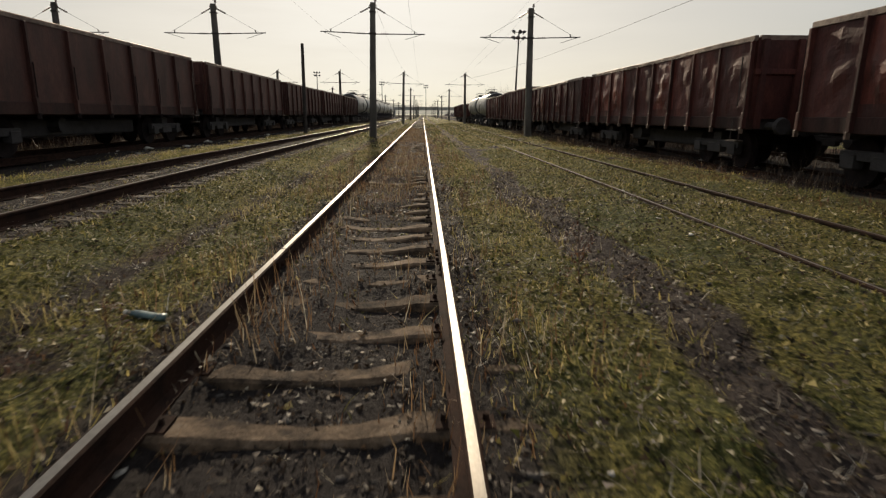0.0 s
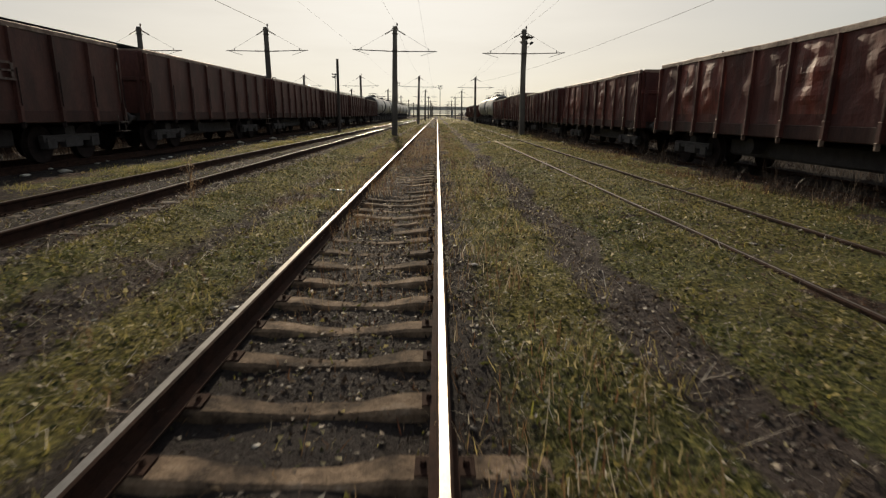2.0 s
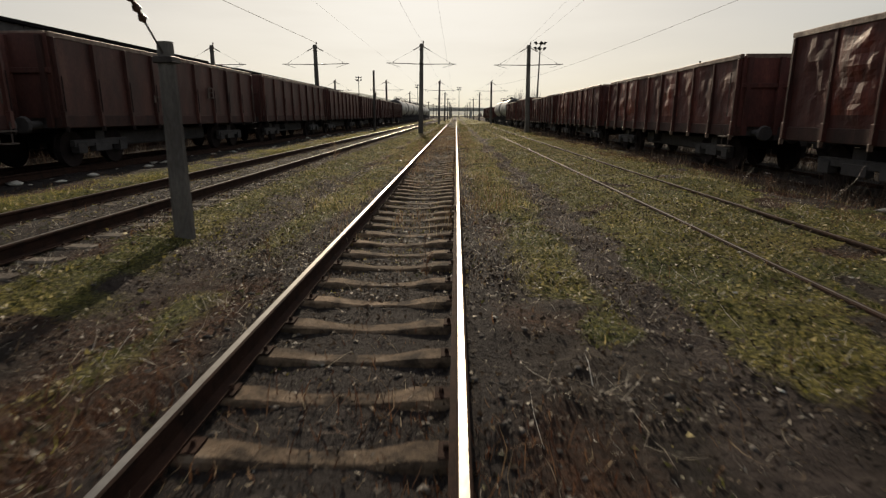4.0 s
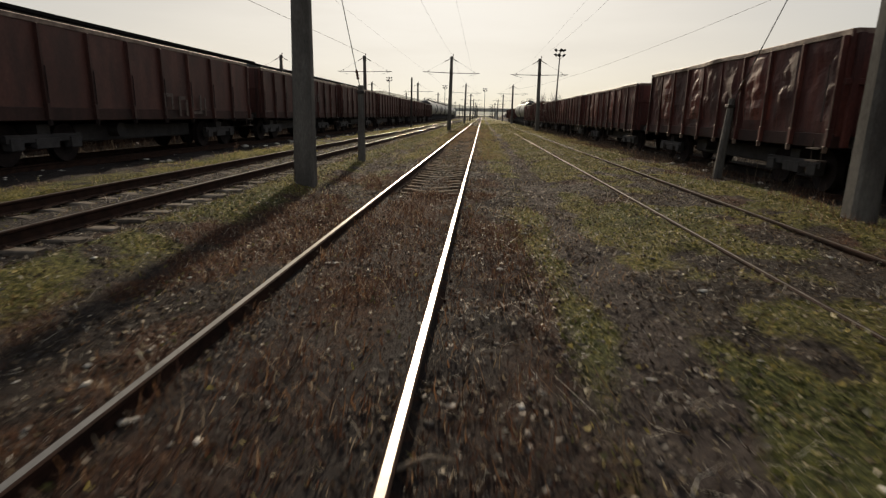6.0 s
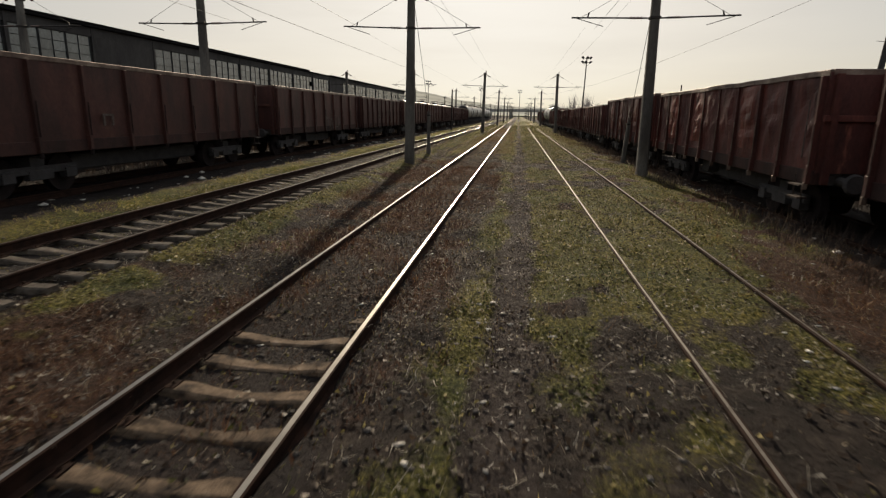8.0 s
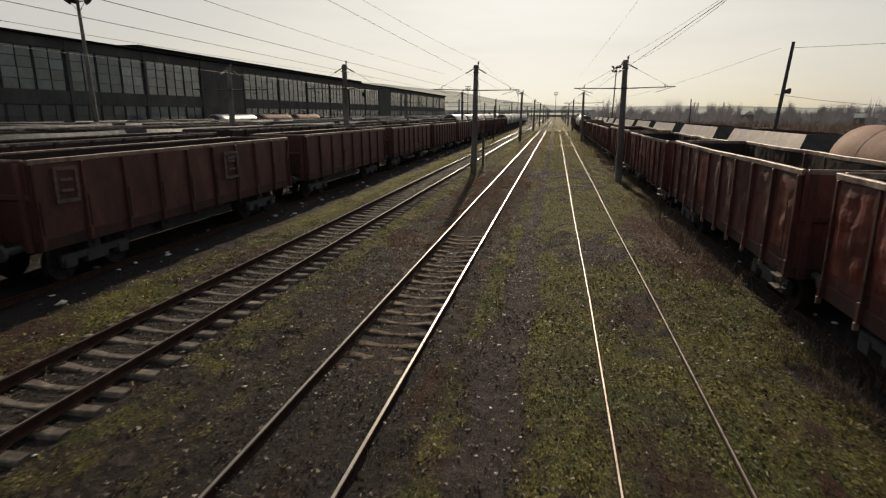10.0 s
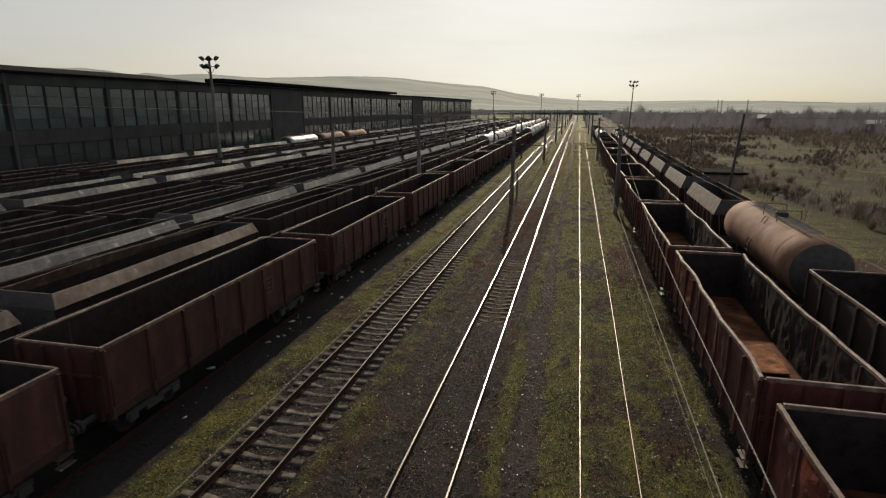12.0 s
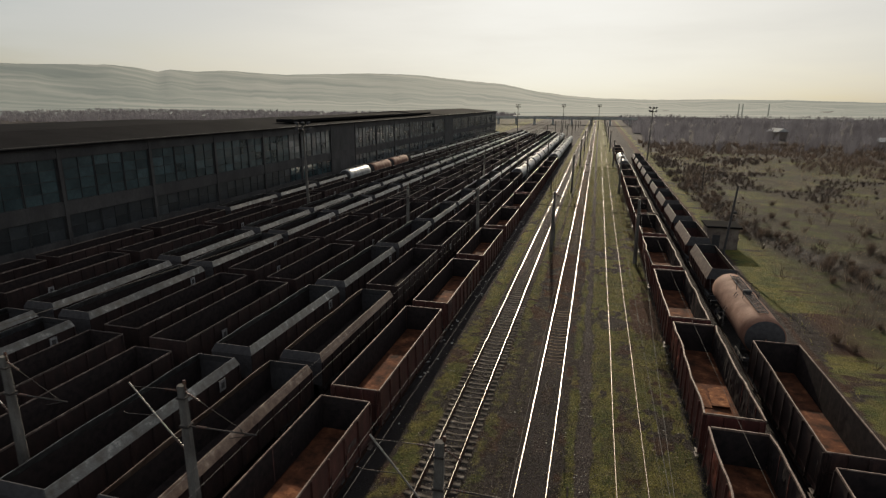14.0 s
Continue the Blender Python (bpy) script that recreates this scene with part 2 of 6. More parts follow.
def buried(y):
    """1 where dirt lies over the sleepers of the main track."""
    return step(-38.0, -36.0, y) * (1 - step(-17.8, -16.2, y)) + 0.62 * (1 - step(-50.5, -48.0, y))


def heaped(x, y):
    """1 where tufts and soil have crept over the sleepers between the rails."""
    return step(0.42, 0.60, fnoise(x * 1.5 + 3, y * 0.75, 17) + 0.10 * step(0.3, -0.5, x)) * step(-3.5, 1.0, y)


def ground_z(x, y):
    base = -0.135 + 0.17 * (1 - step(-3.4, -2.2, x))
    base = base + 0.09 * step(2.9, 3.8, x) * (1 - step(6.3, 7.6, x))
    n = (fnoise(x * 0.35, y * 0.3, 11) - 0.5) * 0.10 + (fnoise(x * 1.3, y * 1.3, 21) - 0.5) * 0.09 + (vnoise(x * 5, y * 5, 31) - 0.5) * 0.035
    crib = step(0.80, 0.66, np.abs(x - XB))
    z = base + n * (1 - 0.8 * crib)
    z = z - crib * (0.104 - 0.134 * np.maximum(buried(y), 0.62 * heaped(x, y)))
    a = step(1.6, 1.15, np.abs(x - XA))
    z = z * (1 - a) + a * (ZA - 0.25 + 0.065 * step(-35, -14, y) + n * 0.45)
    c = step(1.15, 0.9, np.abs(x - XC))
    z = z * (1 - c) + c * (ZC - 0.028 + n * 0.35)
    z = z - 0.07 * np.exp(-((x - 2.38 - 0.25 * (vnoise(y * 0.15, y * 0, 3) - 0.5)) / 0.32) ** 2)
    z = z - 0.05 * np.exp(-((x + 2.12) / 0.3) ** 2)
    z = z + 0.03 * step(0.45, 0.75, fnoise(x * 2.6, y * 2.6, 27)) * (1 - crib) * (1 - a) * (1 - c)
    far = step(16, 60, x)
    z = z * (1 - far) + far * (-0.4 + (fnoise(x * 0.02, y * 0.02, 41) - 0.5) * 3.0 * step(18, 90, x))
    return z


def green(x, y):
    """How much living grass stands at a place, 0 to 1."""
    g = fnoise(x * 0.55, y * 0.35, 51) * 0.75 + fnoise(x * 2.0, y * 1.6, 61) * 0.45
    g = g + 0.11 * step(2.7, 3.3, x) * (1 - step(7.2, 7.9, x)) * step(-7, -2, y) + 0.05 * step(-2.6, -3.0, x) + 0.10 * step(-8, -4, y) * step(0.9, 1.3, np.abs(x)) * step(3.6, 3.2, np.abs(x))
    g = step(0.43, 0.57, g)
    rear = 1 - step(-42, -37, y)
    g = np.clip(g + rear * 0.7 * step(2.45, 3.2, x + 1.8 * (fnoise(x * 0.9, y * 0.7, 57) - 0.5)) * (1 - step(3.7, 4.2, x)) * step(0.3, 0.5, fnoise(x * 0.8, y * 0.5, 58)) + 0.5 * step(-44, -40, y) * (1 - step(-20, -12, y)) * np.exp(-((x - 2.0) / 0.3) ** 2), 0, 1)
    g = g * (1 - rear * (0.5 - 0.5 * step(0.42, 0.58, fnoise(x * 2.3, y * 2.0, 67))) - 0.45 * step(-5.6, -6.0, x) * (1 - step(0.4, 0.6, fnoise(x * 0.9, y * 0.5, 69))))
    g = np.clip(g + 0.6 * rear * np.exp(-((x - 1.7) / 0.45) ** 4) * step(0.4, 0.58, fnoise(x * 0.9, y * 0.6, 59)), 0, 1)
    g = g * (1 - 0.55 * rear * step(4.2, 4.5, x) * (1 - step(5.2, 5.5, x)) * step(0.4, 0.6, fnoise(x * 0.6, y * 0.45, 53)))
    g = g * (1 - 0.45 * rear * step(-4.0, -3.0, x) * (1 - step(0.2, 1.2, x)))
    g = g * (1 - 0.95 * step(-44, -40, y) * (1 - step(-34, -31, y)) * step(5.7, 6.2, x))
    g = g * (1 - 0.9 * step(-31, -28, y) * (1 - step(-23, -21, y)) * np.exp(-((x - 1.3) / 0.55) ** 4))
    tuft = step(-9, -5, y)
    g = g * (0.18 + 0.82 * step(1.15 - 0.3 * tuft, 1.9 - 0.6 * tuft, np.abs(x - XB)))
    g = g * (1 - 0.95 * np.exp(-((x - 2.38 - 0.15 * (vnoise(y * 0.3, y * 0, 5) - 0.5) - 0.5 * (fnoise(x * 1.1, y * 0.9, 15) - 0.5)) / (0.32 + 0.1 * rear)) ** 4)) * (1 - 0.8 * np.exp(-((x + 2.12) / 0.34) ** 2))
    g = g * (1 - 0.85 * step(1.5, 1.15, np.abs(x - XA)))
    g = g * (1 - 0.75 * step(-39, -36, y) * (1 - step(-17, -13, y)) * step(2.6, 1.6, np.abs(x + 0.4)))
    g = g * (1 - 0.95 * (1 - step(-7.9, -7.0, x)) * step(-60, -54, x)) * (1 - 0.9 * step(8.3, 8.9, x) * (1 - step(15.5, 17.5, x)))
    g = g * (1 - 0.8 * step(16.2, 17.0, x) * (1 - step(18.6, 19.4, x)))
    return g


def dry(x, y):
    """How much red-brown dead growth stands at a place."""
    d = step(0.48, 0.70, fnoise(x * 0.8, y * 0.55, 71))
    b = step(-41, -37, y) * (1 - step(-17, -12, y)) * step(3.0, 1.4, np.abs(x + 0.6))
    r = 2.0 * step(-44, -40, y) * (1 - step(-34, -30, y)) * step(1.7, 0.9, np.abs(x - 7.2)) + 0.5 * step(-30, -27, y) * (1 - step(-12, -8, y)) * step(2.6, 1.2, np.abs(x - 7.0)) + 2.0 * step(-23.8, -22.6, y) * (1 - step(-20.8, -19.5, y)) * step(0.8, 0.4, np.abs(x - 1.45))
    d = np.where(x > 20, step(0.36, 0.56, fnoise(x * 0.07, y * 0.05, 73)) * 1.6, d)
    d = d + 1.2 * step(16.3, 16.9, x) * (1 - step(18.8, 19.6, x))
    return np.clip(d * 0.6 + b * (0.75 + 0.5 * step(-30, -26, y)) * step(0.36, 0.62, fnoise(x * 1.1, y * 0.8, 75)) + r * 0.6 + 0.3 * step(1.6, 0.9, np.abs(x - XB)), 0, 1) * (1 - np.exp(-((x - 2.38) / 0.34) ** 2))


def path(x, y):
    """How much of the trodden dirt path lies at a place."""
    c = x - 2.38 - 0.15 * (vnoise(y * 0.3, y * 0, 5) - 0.5) - 0.5 * (fnoise(x * 1.1, y * 0.9, 15) - 0.5)
    w = 0.26 + 0.12 * (1 - step(-46, -40, y)) + 0.08 * vnoise(y * 0.8, y * 0, 6)
    left = np.exp(-((x + 2.3) / 0.42) ** 4) * (0.35 + 0.65 * step(-14, -10, y) * (1 - step(-4, -1, y)))
    lane = step(15.6, 16.1, x + 0.5 * vnoise(y * 0.2, y * 0, 8)) * (1 - step(18.8, 20.2, x + 1.2 * vnoise(y * 0.12, x * 0.3, 9))) * (1 - step(-4, 6, y))
    return np.clip(np.exp(-(c / w) ** 4) + left * 0.8 + lane, 0, 1)


def drift_belt(x, y):
    """The long drift of bramble and scrub beside the lane."""
    near = np.exp(-((x - 24.0 - np.clip(8 - y, 0, 60) * 0.27) / 3.6) ** 2) * step(0.28, 0.5, fnoise(x * 0.15, y * 0.1, 343))
    patch = step(24, 30, x) * step(0.52, 0.62, fnoise(x * 0.045 + 7, y * 0.04, 345)) * 0.8
    return np.clip(near + patch, 0, 1)


def runs(*spans):
    """Coordinates from spans of (from, to, pace)."""
    out = []
    for a, b, s in spans:
        out.extend(np.arange(a, b - 1e-6, s))
    out.append(spans[-1][1])
    return np.array(out)


gx = runs((-4000, -400, 600), (-400, -60, 20), (-60, -12, 1.5), (-12, -8.5, 0.3), (-8.5, 9.5, 0.15), (9.5, 20, 0.5), (20, 120, 2.5), (120, 400, 20), (400, 4000, 600))
gy = runs((-600, -120, 40), (-120, -70, 1.0), (-70, -48, 0.3), (-48, 24, 0.2), (24, 60, 0.4), (60, 140, 1.0), (140, 500, 6), (500, 1000, 50), (1000, 5000, 500))
GX, GY = np.meshgrid(gx, gy)
GZ = ground_z(GX, GY)
nx, ny = len(gx), len(gy)
idx = np.arange(nx * ny).reshape(ny, nx)
quads = np.stack([idx[:-1, :-1], idx[:-1, 1:], idx[1:, 1:], idx[1:, :-1]], -1).reshape(-1, 4)
gme = bpy.data.meshes.new("ground")
gme.from_pydata(np.stack([GX, GY, GZ], -1).reshape(-1, 3).tolist(), [], quads.tolist())
gme.polygons.foreach_set("use_smooth", [True] * len(gme.polygons))
def oil_and_shade(x, y):
    """Oil and brake dust soaked into the ground along the rails, and painted shade under the wagons."""
    o = 0
    for c in (XA, XB):
        for s in (-HALF, HALF):
            o = o + np.exp(-((x - c - s) / 0.26) ** 2)
    o = o + 1.2 * np.exp(-((x - XA) / 1.15) ** 6) + 0.8 * np.exp(-((x - XB) / 1.0) ** 6) * (1 - buried(y) * step(-45, -40, y)) + 0.55 * np.exp(-((x - 0.2) / 1.25) ** 6) * step(-17, -14, y) * (1 - step(2, 12, y)) + 0.6 * np.exp(-((x - 0.1) / 0.6) ** 2) * step(-23.5, -22, y) * (1 - step(-20, -19, y))
    o = o + 0.9 * step(0.45, 0.62, fnoise(x * 0.9, y * 0.7, 79)) * np.exp(-((x - XB) / 0.75) ** 4) * step(-38, -36, y) * (1 - step(-24, -21, y))
    o = o + 0.75 * step(-31, -28, y) * (1 - step(-22.5, -21.5, y)) * np.exp(-((x - 1.35) / 0.5) ** 4)
    # Shade below the wagon lines and the left line's shadow strip, painted black.
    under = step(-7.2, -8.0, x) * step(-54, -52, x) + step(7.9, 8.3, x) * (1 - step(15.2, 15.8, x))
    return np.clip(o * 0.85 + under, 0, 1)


for nm, fn in (("path", path), ("green", green), ("dry", dry), ("oil_and_shade", oil_and_shade), ("litter", lambda x, y: 0.9 * drift_belt(x, y) + step(21, 24, x) * step(150, 185, y + x * 0.25) + step(-100, -106, x) * step(200, 260, y)), ("scrub", lambda x, y: step(19, 27, x) + step(-58, -70, x))):
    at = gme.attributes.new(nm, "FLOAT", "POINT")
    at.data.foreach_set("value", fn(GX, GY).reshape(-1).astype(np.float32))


def ground_material():
    m = bpy.data.materials.new("yard_soil")
    m.use_nodes = True
    nt = m.node_tree
    p = nt.nodes["Principled BSDF"]
    tc = nt.nodes.new("ShaderNodeTexCoord")

    def noise_node(scale, detail=6, rough=0.65):
        n = nt.nodes.new("ShaderNodeTexNoise")
        n.inputs["Scale"].default_value, n.inputs["Detail"].default_value, n.inputs["Roughness"].default_value = scale, detail, rough
        nt.links.new(tc.outputs["Object"], n.inputs["Vector"])
        return n

    def ramp(src, *stops):
        r = nt.nodes.new("ShaderNodeValToRGB")
        e = r.color_ramp.elements
        e[0].position, e[0].color = stops[0][0], (*stops[0][1], 1)
        e[1].position, e[1].color = stops[-1][0], (*stops[-1][1], 1)
        for q, c in stops[1:-1]:
            e.new(q).color = (*c, 1)
        nt.links.new(src, r.inputs["Fac"])
        return r.outputs["Color"]

    def mix(fac, a, b):
        x = nt.nodes.new("ShaderNodeMix")
        x.data_type = "RGBA"
        nt.links.new(fac, x.inputs[0])
        nt.links.new(a, x.inputs[6])
        nt.links.new(b, x.inputs[7])
        return x.outputs[2]

    def attr(name, fine, lo, hi):
        a = nt.nodes.new("ShaderNodeAttribute")
        a.attribute_name = name
        ad = nt.nodes.new("ShaderNodeMath")
        ad.operation = "MULTIPLY_ADD"
        ad.inputs[1].default_value, ad.inputs[2].default_value = 0.55, -0.28
        nt.links.new(fine.outputs["Fac"], ad.inputs[0])
        ad2 = nt.nodes.new("ShaderNodeMath")
        nt.links.new(ad.outputs[0], ad2.inputs[0])
        nt.links.new(a.outputs["Fac"], ad2.inputs[1])
        mr = nt.nodes.new("ShaderNodeMapRange")
        mr.inputs["From Min"].default_value, mr.inputs["From Max"].default_value = lo, hi
        nt.links.new(ad2.outputs[0], mr.inputs["Value"])
        return mr.outputs["Result"]

    big, drift, mid, fine, grit = noise_node(0.1, 7), noise_node(0.45, 5), noise_node(5), noise_node(24), noise_node(75, 3)
    soil = ramp(mid.outputs["Fac"], (0.32, (0.018, 0.0135, 0.012)), (0.52, (0.036, 0.027, 0.023)), (0.70, (0.085, 0.066, 0.053)))
    trod = ramp(mid.outputs["Fac"], (0.34, (0.036, 0.027, 0.025)), (0.55, (0.066, 0.051, 0.046)), (0.72, (0.10, 0.08, 0.07)))
    lush = ramp(fine.outputs["Fac"], (0.36, (0.022, 0.028, 0.009)), (0.52, (0.078, 0.088, 0.024)), (0.66, (0.19, 0.19, 0.055)))
    sere = ramp(fine.outputs["Fac"], (0.35, (0.034, 0.032, 0.010)), (0.51, (0.14, 0.122, 0.03)), (0.65, (0.34, 0.285, 0.078)))
    moss = mix(ramp(drift.outputs["Fac"], (0.40, (0, 0, 0)), (0.60, (1, 1, 1))), sere, lush)
    dead = ramp(fine.outputs["Fac"], (0.32, (0.020, 0.010, 0.0075)), (0.55, (0.07, 0.031, 0.017)), (0.72, (0.15, 0.07, 0.035)))
    c = mix(attr("dry", fine, 0.25, 0.75), soil, dead)
    c = mix(attr("green", fine, 0.25, 0.65), c, moss)
    c = mix(attr("path", mid, 0.25, 0.7), c, trod)
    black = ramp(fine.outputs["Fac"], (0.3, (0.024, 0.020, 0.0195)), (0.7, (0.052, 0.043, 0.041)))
    c = mix(attr("oil_and_shade", mid, 0.2, 0.9), c, black)
    wild = ramp(big.outputs["Fac"], (0.42, (0.028, 0.021, 0.017)), (0.49, (0.05, 0.039, 0.026)), (0.535, (0.054, 0.055, 0.02)), (0.62, (0.10, 0.104, 0.034)))
    wild = mix(ramp(drift.outputs["Fac"], (0.45, (0, 0, 0)), (0.58, (0.85, 0.85, 0.85))), wild, ramp(mid.outputs["Fac"], (0.3, (0.03, 0.022, 0.016)), (0.7, (0.10, 0.08, 0.045))))
    c = mix(attr("scrub", big, 0.3, 1.0), c, wild)
    c = mix(attr("litter", big, 0.3, 0.8), c, ramp(drift.outputs["Fac"], (0.35, (0.03, 0.024, 0.021)), (0.65, (0.062, 0.05, 0.043))))
    ov = nt.nodes.new("ShaderNodeMix")
    ov.data_type, ov.blend_type = "RGBA", "OVERLAY"
    ov.inputs[0].default_value = 0.6
    nt.links.new(c, ov.inputs[6])
    nt.links.new(grit.outputs["Fac"], ov.inputs[7])
    nt.links.new(ov.outputs[2], p.inputs["Base Color"])
    p.inputs["Roughness"].default_value = 0.95
    p.inputs["Specular IOR Level"].default_value = 0.15
    hh = nt.nodes.new("ShaderNodeMath")
    half = nt.nodes.new("ShaderNodeMath")
    half.operation = "MULTIPLY_ADD"
    half.inputs[1].default_value = 1.6
    nt.links.new(mid.outputs["Fac"], half.inputs[0])
    nt.links.new(fine.outputs["Fac"], half.inputs[2])
    third = nt.nodes.new("ShaderNodeMath")
    third.operation = "MULTIPLY"
    third.inputs[1].default_value = 0.35
    nt.links.new(grit.outputs["Fac"], third.inputs[0])
    nt.links.new(half.outputs[0], hh.inputs[0])
    nt.links.new(third.outputs[0], hh.inputs[1])
    bp = nt.nodes.new("ShaderNodeBump")
    bp.inputs["Strength"].default_value, bp.inputs["Distance"].default_value = 1.0, 0.10
    nt.links.new(hh.outputs[0], bp.inputs["Height"])
    nt.links.new(bp.outputs["Normal"], p.inputs["Normal"])
    return m


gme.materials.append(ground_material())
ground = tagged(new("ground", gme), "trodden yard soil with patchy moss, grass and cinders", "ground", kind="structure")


# ---- tracks ----
RAIL_PROFILE = [(-0.07, -0.172), (0.07, -0.172), (0.07, -0.158), (0.012, -0.14), (0.010, -0.05), (0.034, -0.035), (0.036, -0.008), (0.028, 0.0), (-0.028, 0.0), (-0.036, -0.008), (-0.034, -0.035), (-0.010, -0.05), (-0.012, -0.14), (-0.07, -0.158)]


def rail_mesh(x, z, y0, y1, pace, wobble, seed, bright):
    """One rail; bright: half the width of the strip that wheels keep clean."""
    b = Build()
    ys = np.arange(y0, y1 + pace, pace)
    wx = (vnoise(ys * 0.09, ys * 0, seed) - 0.5) * wobble + (vnoise(ys * 0.4, ys * 0, seed + 1) - 0.5) * wobble * 0.25
    wz = (vnoise(ys * 0.07, ys * 0, seed + 2) - 0.5) * wobble * 0.5
    prof = RAIL_PROFILE[:8] + [(bright, 0.001), (-bright, 0.001)] + RAIL_PROFILE[8:]
    n = len(prof)
    rings = [[(x + dx + px, float(y), z + dz + pz) for px, pz in prof] for y, dx, dz in zip(ys, wx, wz)]
    b.loft(rings)
    for k in range(len(rings) - 1):
        b.s[k * n + 8] = 1
    return b


def sleeper_mesh(seed, mat):
    """A concrete sleeper: raised rail seats, a lower waist, sloped flanks, clips at the seats."""
    rnd = random.Random(seed)
    b = Build()
    rings = []
    for x, top, w in ((-1.25, -0.172, 0.11), (-1.2, -0.165, 0.125), (-0.5, -0.176, 0.125), (-0.25, -0.212, 0.10), (0, -0.222, 0.095), (0.25, -0.212, 0.10), (0.5, -0.176, 0.125), (1.2, -0.165, 0.125), (1.25, -0.172, 0.11)):
        j = lambda: rnd.uniform(-0.006, 0.006)
        rings.append([(x, -w - 0.02, -0.38), (x, -w + 0.012 + j(), top - 0.02 + j()), (x, -w + 0.035 + j(), top + j()), (x, w - 0.035 + j(), top + j()), (x, w - 0.012 + j(), top - 0.02 + j()), (x, w + 0.02, -0.38)])
    b.loft(rings)
    for s in (-HALF, HALF):
        b.box(s - 0.14, s + 0.14, -0.075, 0.075, -0.175, -0.160, 1)
        for q in (-0.1, 0.1):
            b.tube((s + q, 0, -0.17), (s + q, 0, -0.13), 0.02, 0.012, 6, 1)
    return b.mesh("sleeper", mat, RAIL_RUST)


SLEEPERS = [sleeper_mesh(i, CONCRETE) for i in range(4)]
SLEEPERS_PALE = [sleeper_mesh(i, CONCRETE_PALE) for i in range(4)]


def track(x, z, name_label, y0, y1, pitch, near, wobble, seed, top=None, sleepers=True):
    """Two rails and their sleepers; near: the span whose sleepers are single pieces."""
    t = new("railway_track")
    top = top or RAIL_TOP
    tagged(t, name_label, "railway track", kind="structure")
    place(t, pose(x, 0, z))
    for s in (-HALF, HALF):
        part("rail", rail_mesh(s, 0.028 if x == XC and s > 0 else 0.0, y0, y1, 5.0, wobble, seed + int(s > 0) * 5, {"polished_rail_head": 0.022, "worn_rail_head": 0.015}.get(top.name, 0.013)), (RAIL_RUST, top), t)
    if top is RAIL_TOP:
        for q in np.arange(4.94 - 5 * 12.5, 60, 12.5):
            for s in (-HALF, HALF):
                for d in (-1, 1):
                    f = Build().box(s + d * 0.024 - 0.012, s + d * 0.024 + 0.012, q - 0.35, q + 0.35, -0.125, -0.045, c=0.006)
                    for u in (-0.25, -0.09, 0.09, 0.25):
                        f.tube((s + d * 0.036, q + u, -0.085), (s + d * 0.062, q + u, -0.085), 0.016, n=6)
                    part("fishplate", f, RAIL_RUST, t)
                part("rail_seam", Build().box(s - 0.034, s + 0.034, q - 0.006, q + 0.006, -0.03, 0.0025), GRIME, t)
    if not sleepers:
        return t
    rnd = random.Random(seed)
    rest = Build()
    y = y0
    while y < y1:
        y += pitch
        if near[0] <= y <= near[1]:
            o = part("sleeper", (SLEEPERS_PALE if x == XA else SLEEPERS)[rnd.randrange(4)], None, t)
            place(o, pose(rnd.uniform(-0.03, 0.03), y + rnd.uniform(-0.02, 0.02), rnd.uniform(-0.012, 0.004), rnd.uniform(-1.5, 1.5), 0, rnd.uniform(-0.8, 0.8)))
        elif y < 260:
            for a, c in ((-1.25, -0.45), (0.45, 1.25)):
                rest.box(a, c, y - 0.13, y + 0.13, -0.38, -0.17)
            rest.box(-0.45, 0.45, y - 0.11, y + 0.11, -0.38, -0.205)
    tagged(part("far_sleepers", rest, CONCRETE_PALE if x == XA else CONCRETE, t), kind="stuff")
    return t


track(XA, ZA, "rusty railway track on bare curved concrete sleepers", -130, 900, 0.62, (-66, 60), 0.02, 100, RAIL_WORN)
track(XB, ZB, "railway track with polished rails and half-buried concrete sleepers", -130, 900, 0.62, (-64, 60), 0.012, 200)
track(XC, ZC, "railway track sunk in moss and grass", -130, 900, 0.62, (-62, -30), 0.05, 300, RAIL_DULL)
for i, (x, z) in enumerate([(XR1, -0.03), (XR2, 0.0)] + [(q, ZL) for q in LEFT_ROWS]):
    track(x, z, "storage track under a line of parked wagons", -130, 500, 0.62, (1, 0), 0.02, 400 + i * 9, RAIL_RUST, sleepers=False)


# ---- wagons ----
def bogie(parent, y, plain=False):
    b = Build()
    for s in (-1, 1):
        b.box(s * 1.0 - 0.06, s * 1.0 + 0.06, -1.15, 1.15, 0.50, 0.68, c=0.02)
        b.box(s * 1.0 - 0.08, s * 1.0 + 0.08, -0.35, 0.35, 0.36, 0.60, c=0.02)
        for q in (-0.9, 0.9):
            b.box(s * 1.0 - 0.1, s * 1.0 + 0.1, q - 0.17, q + 0.17, 0.34, 0.62, c=0.03)
    b.box(-1.0, 1.0, -0.2, 0.2, 0.55, 0.9, c=0.03)
    if plain:
        for q in (-0.9, 0.9):
            for s in (-1, 1):
                b.tube((s * 0.68, q, 0.46), (s * 0.82, q, 0.46), 0.46, 0.46, 12)
    o = part("bogie", b, GRIME, parent)
    place(o, pose(0, y, 0))
    if plain:
        return o
    for q in (-0.9, 0.9):
        for s in (-1, 1):
            place(part("wheel", WHEEL, None, o), pose(s * HALF, q, 0.46, 0, 0, 0 if s > 0 else 180))
    return o


wb = Build()
wb.tube((-0.07, 0, 0), (0.06, 0, 0), 0.46, 0.455, 20).tube((-0.09, 0, 0), (-0.07, 0, 0), 0.485, 0.485, 20).tube((0.06, 0, 0), (0.2, 0, 0), 0.10, 0.09, 10)
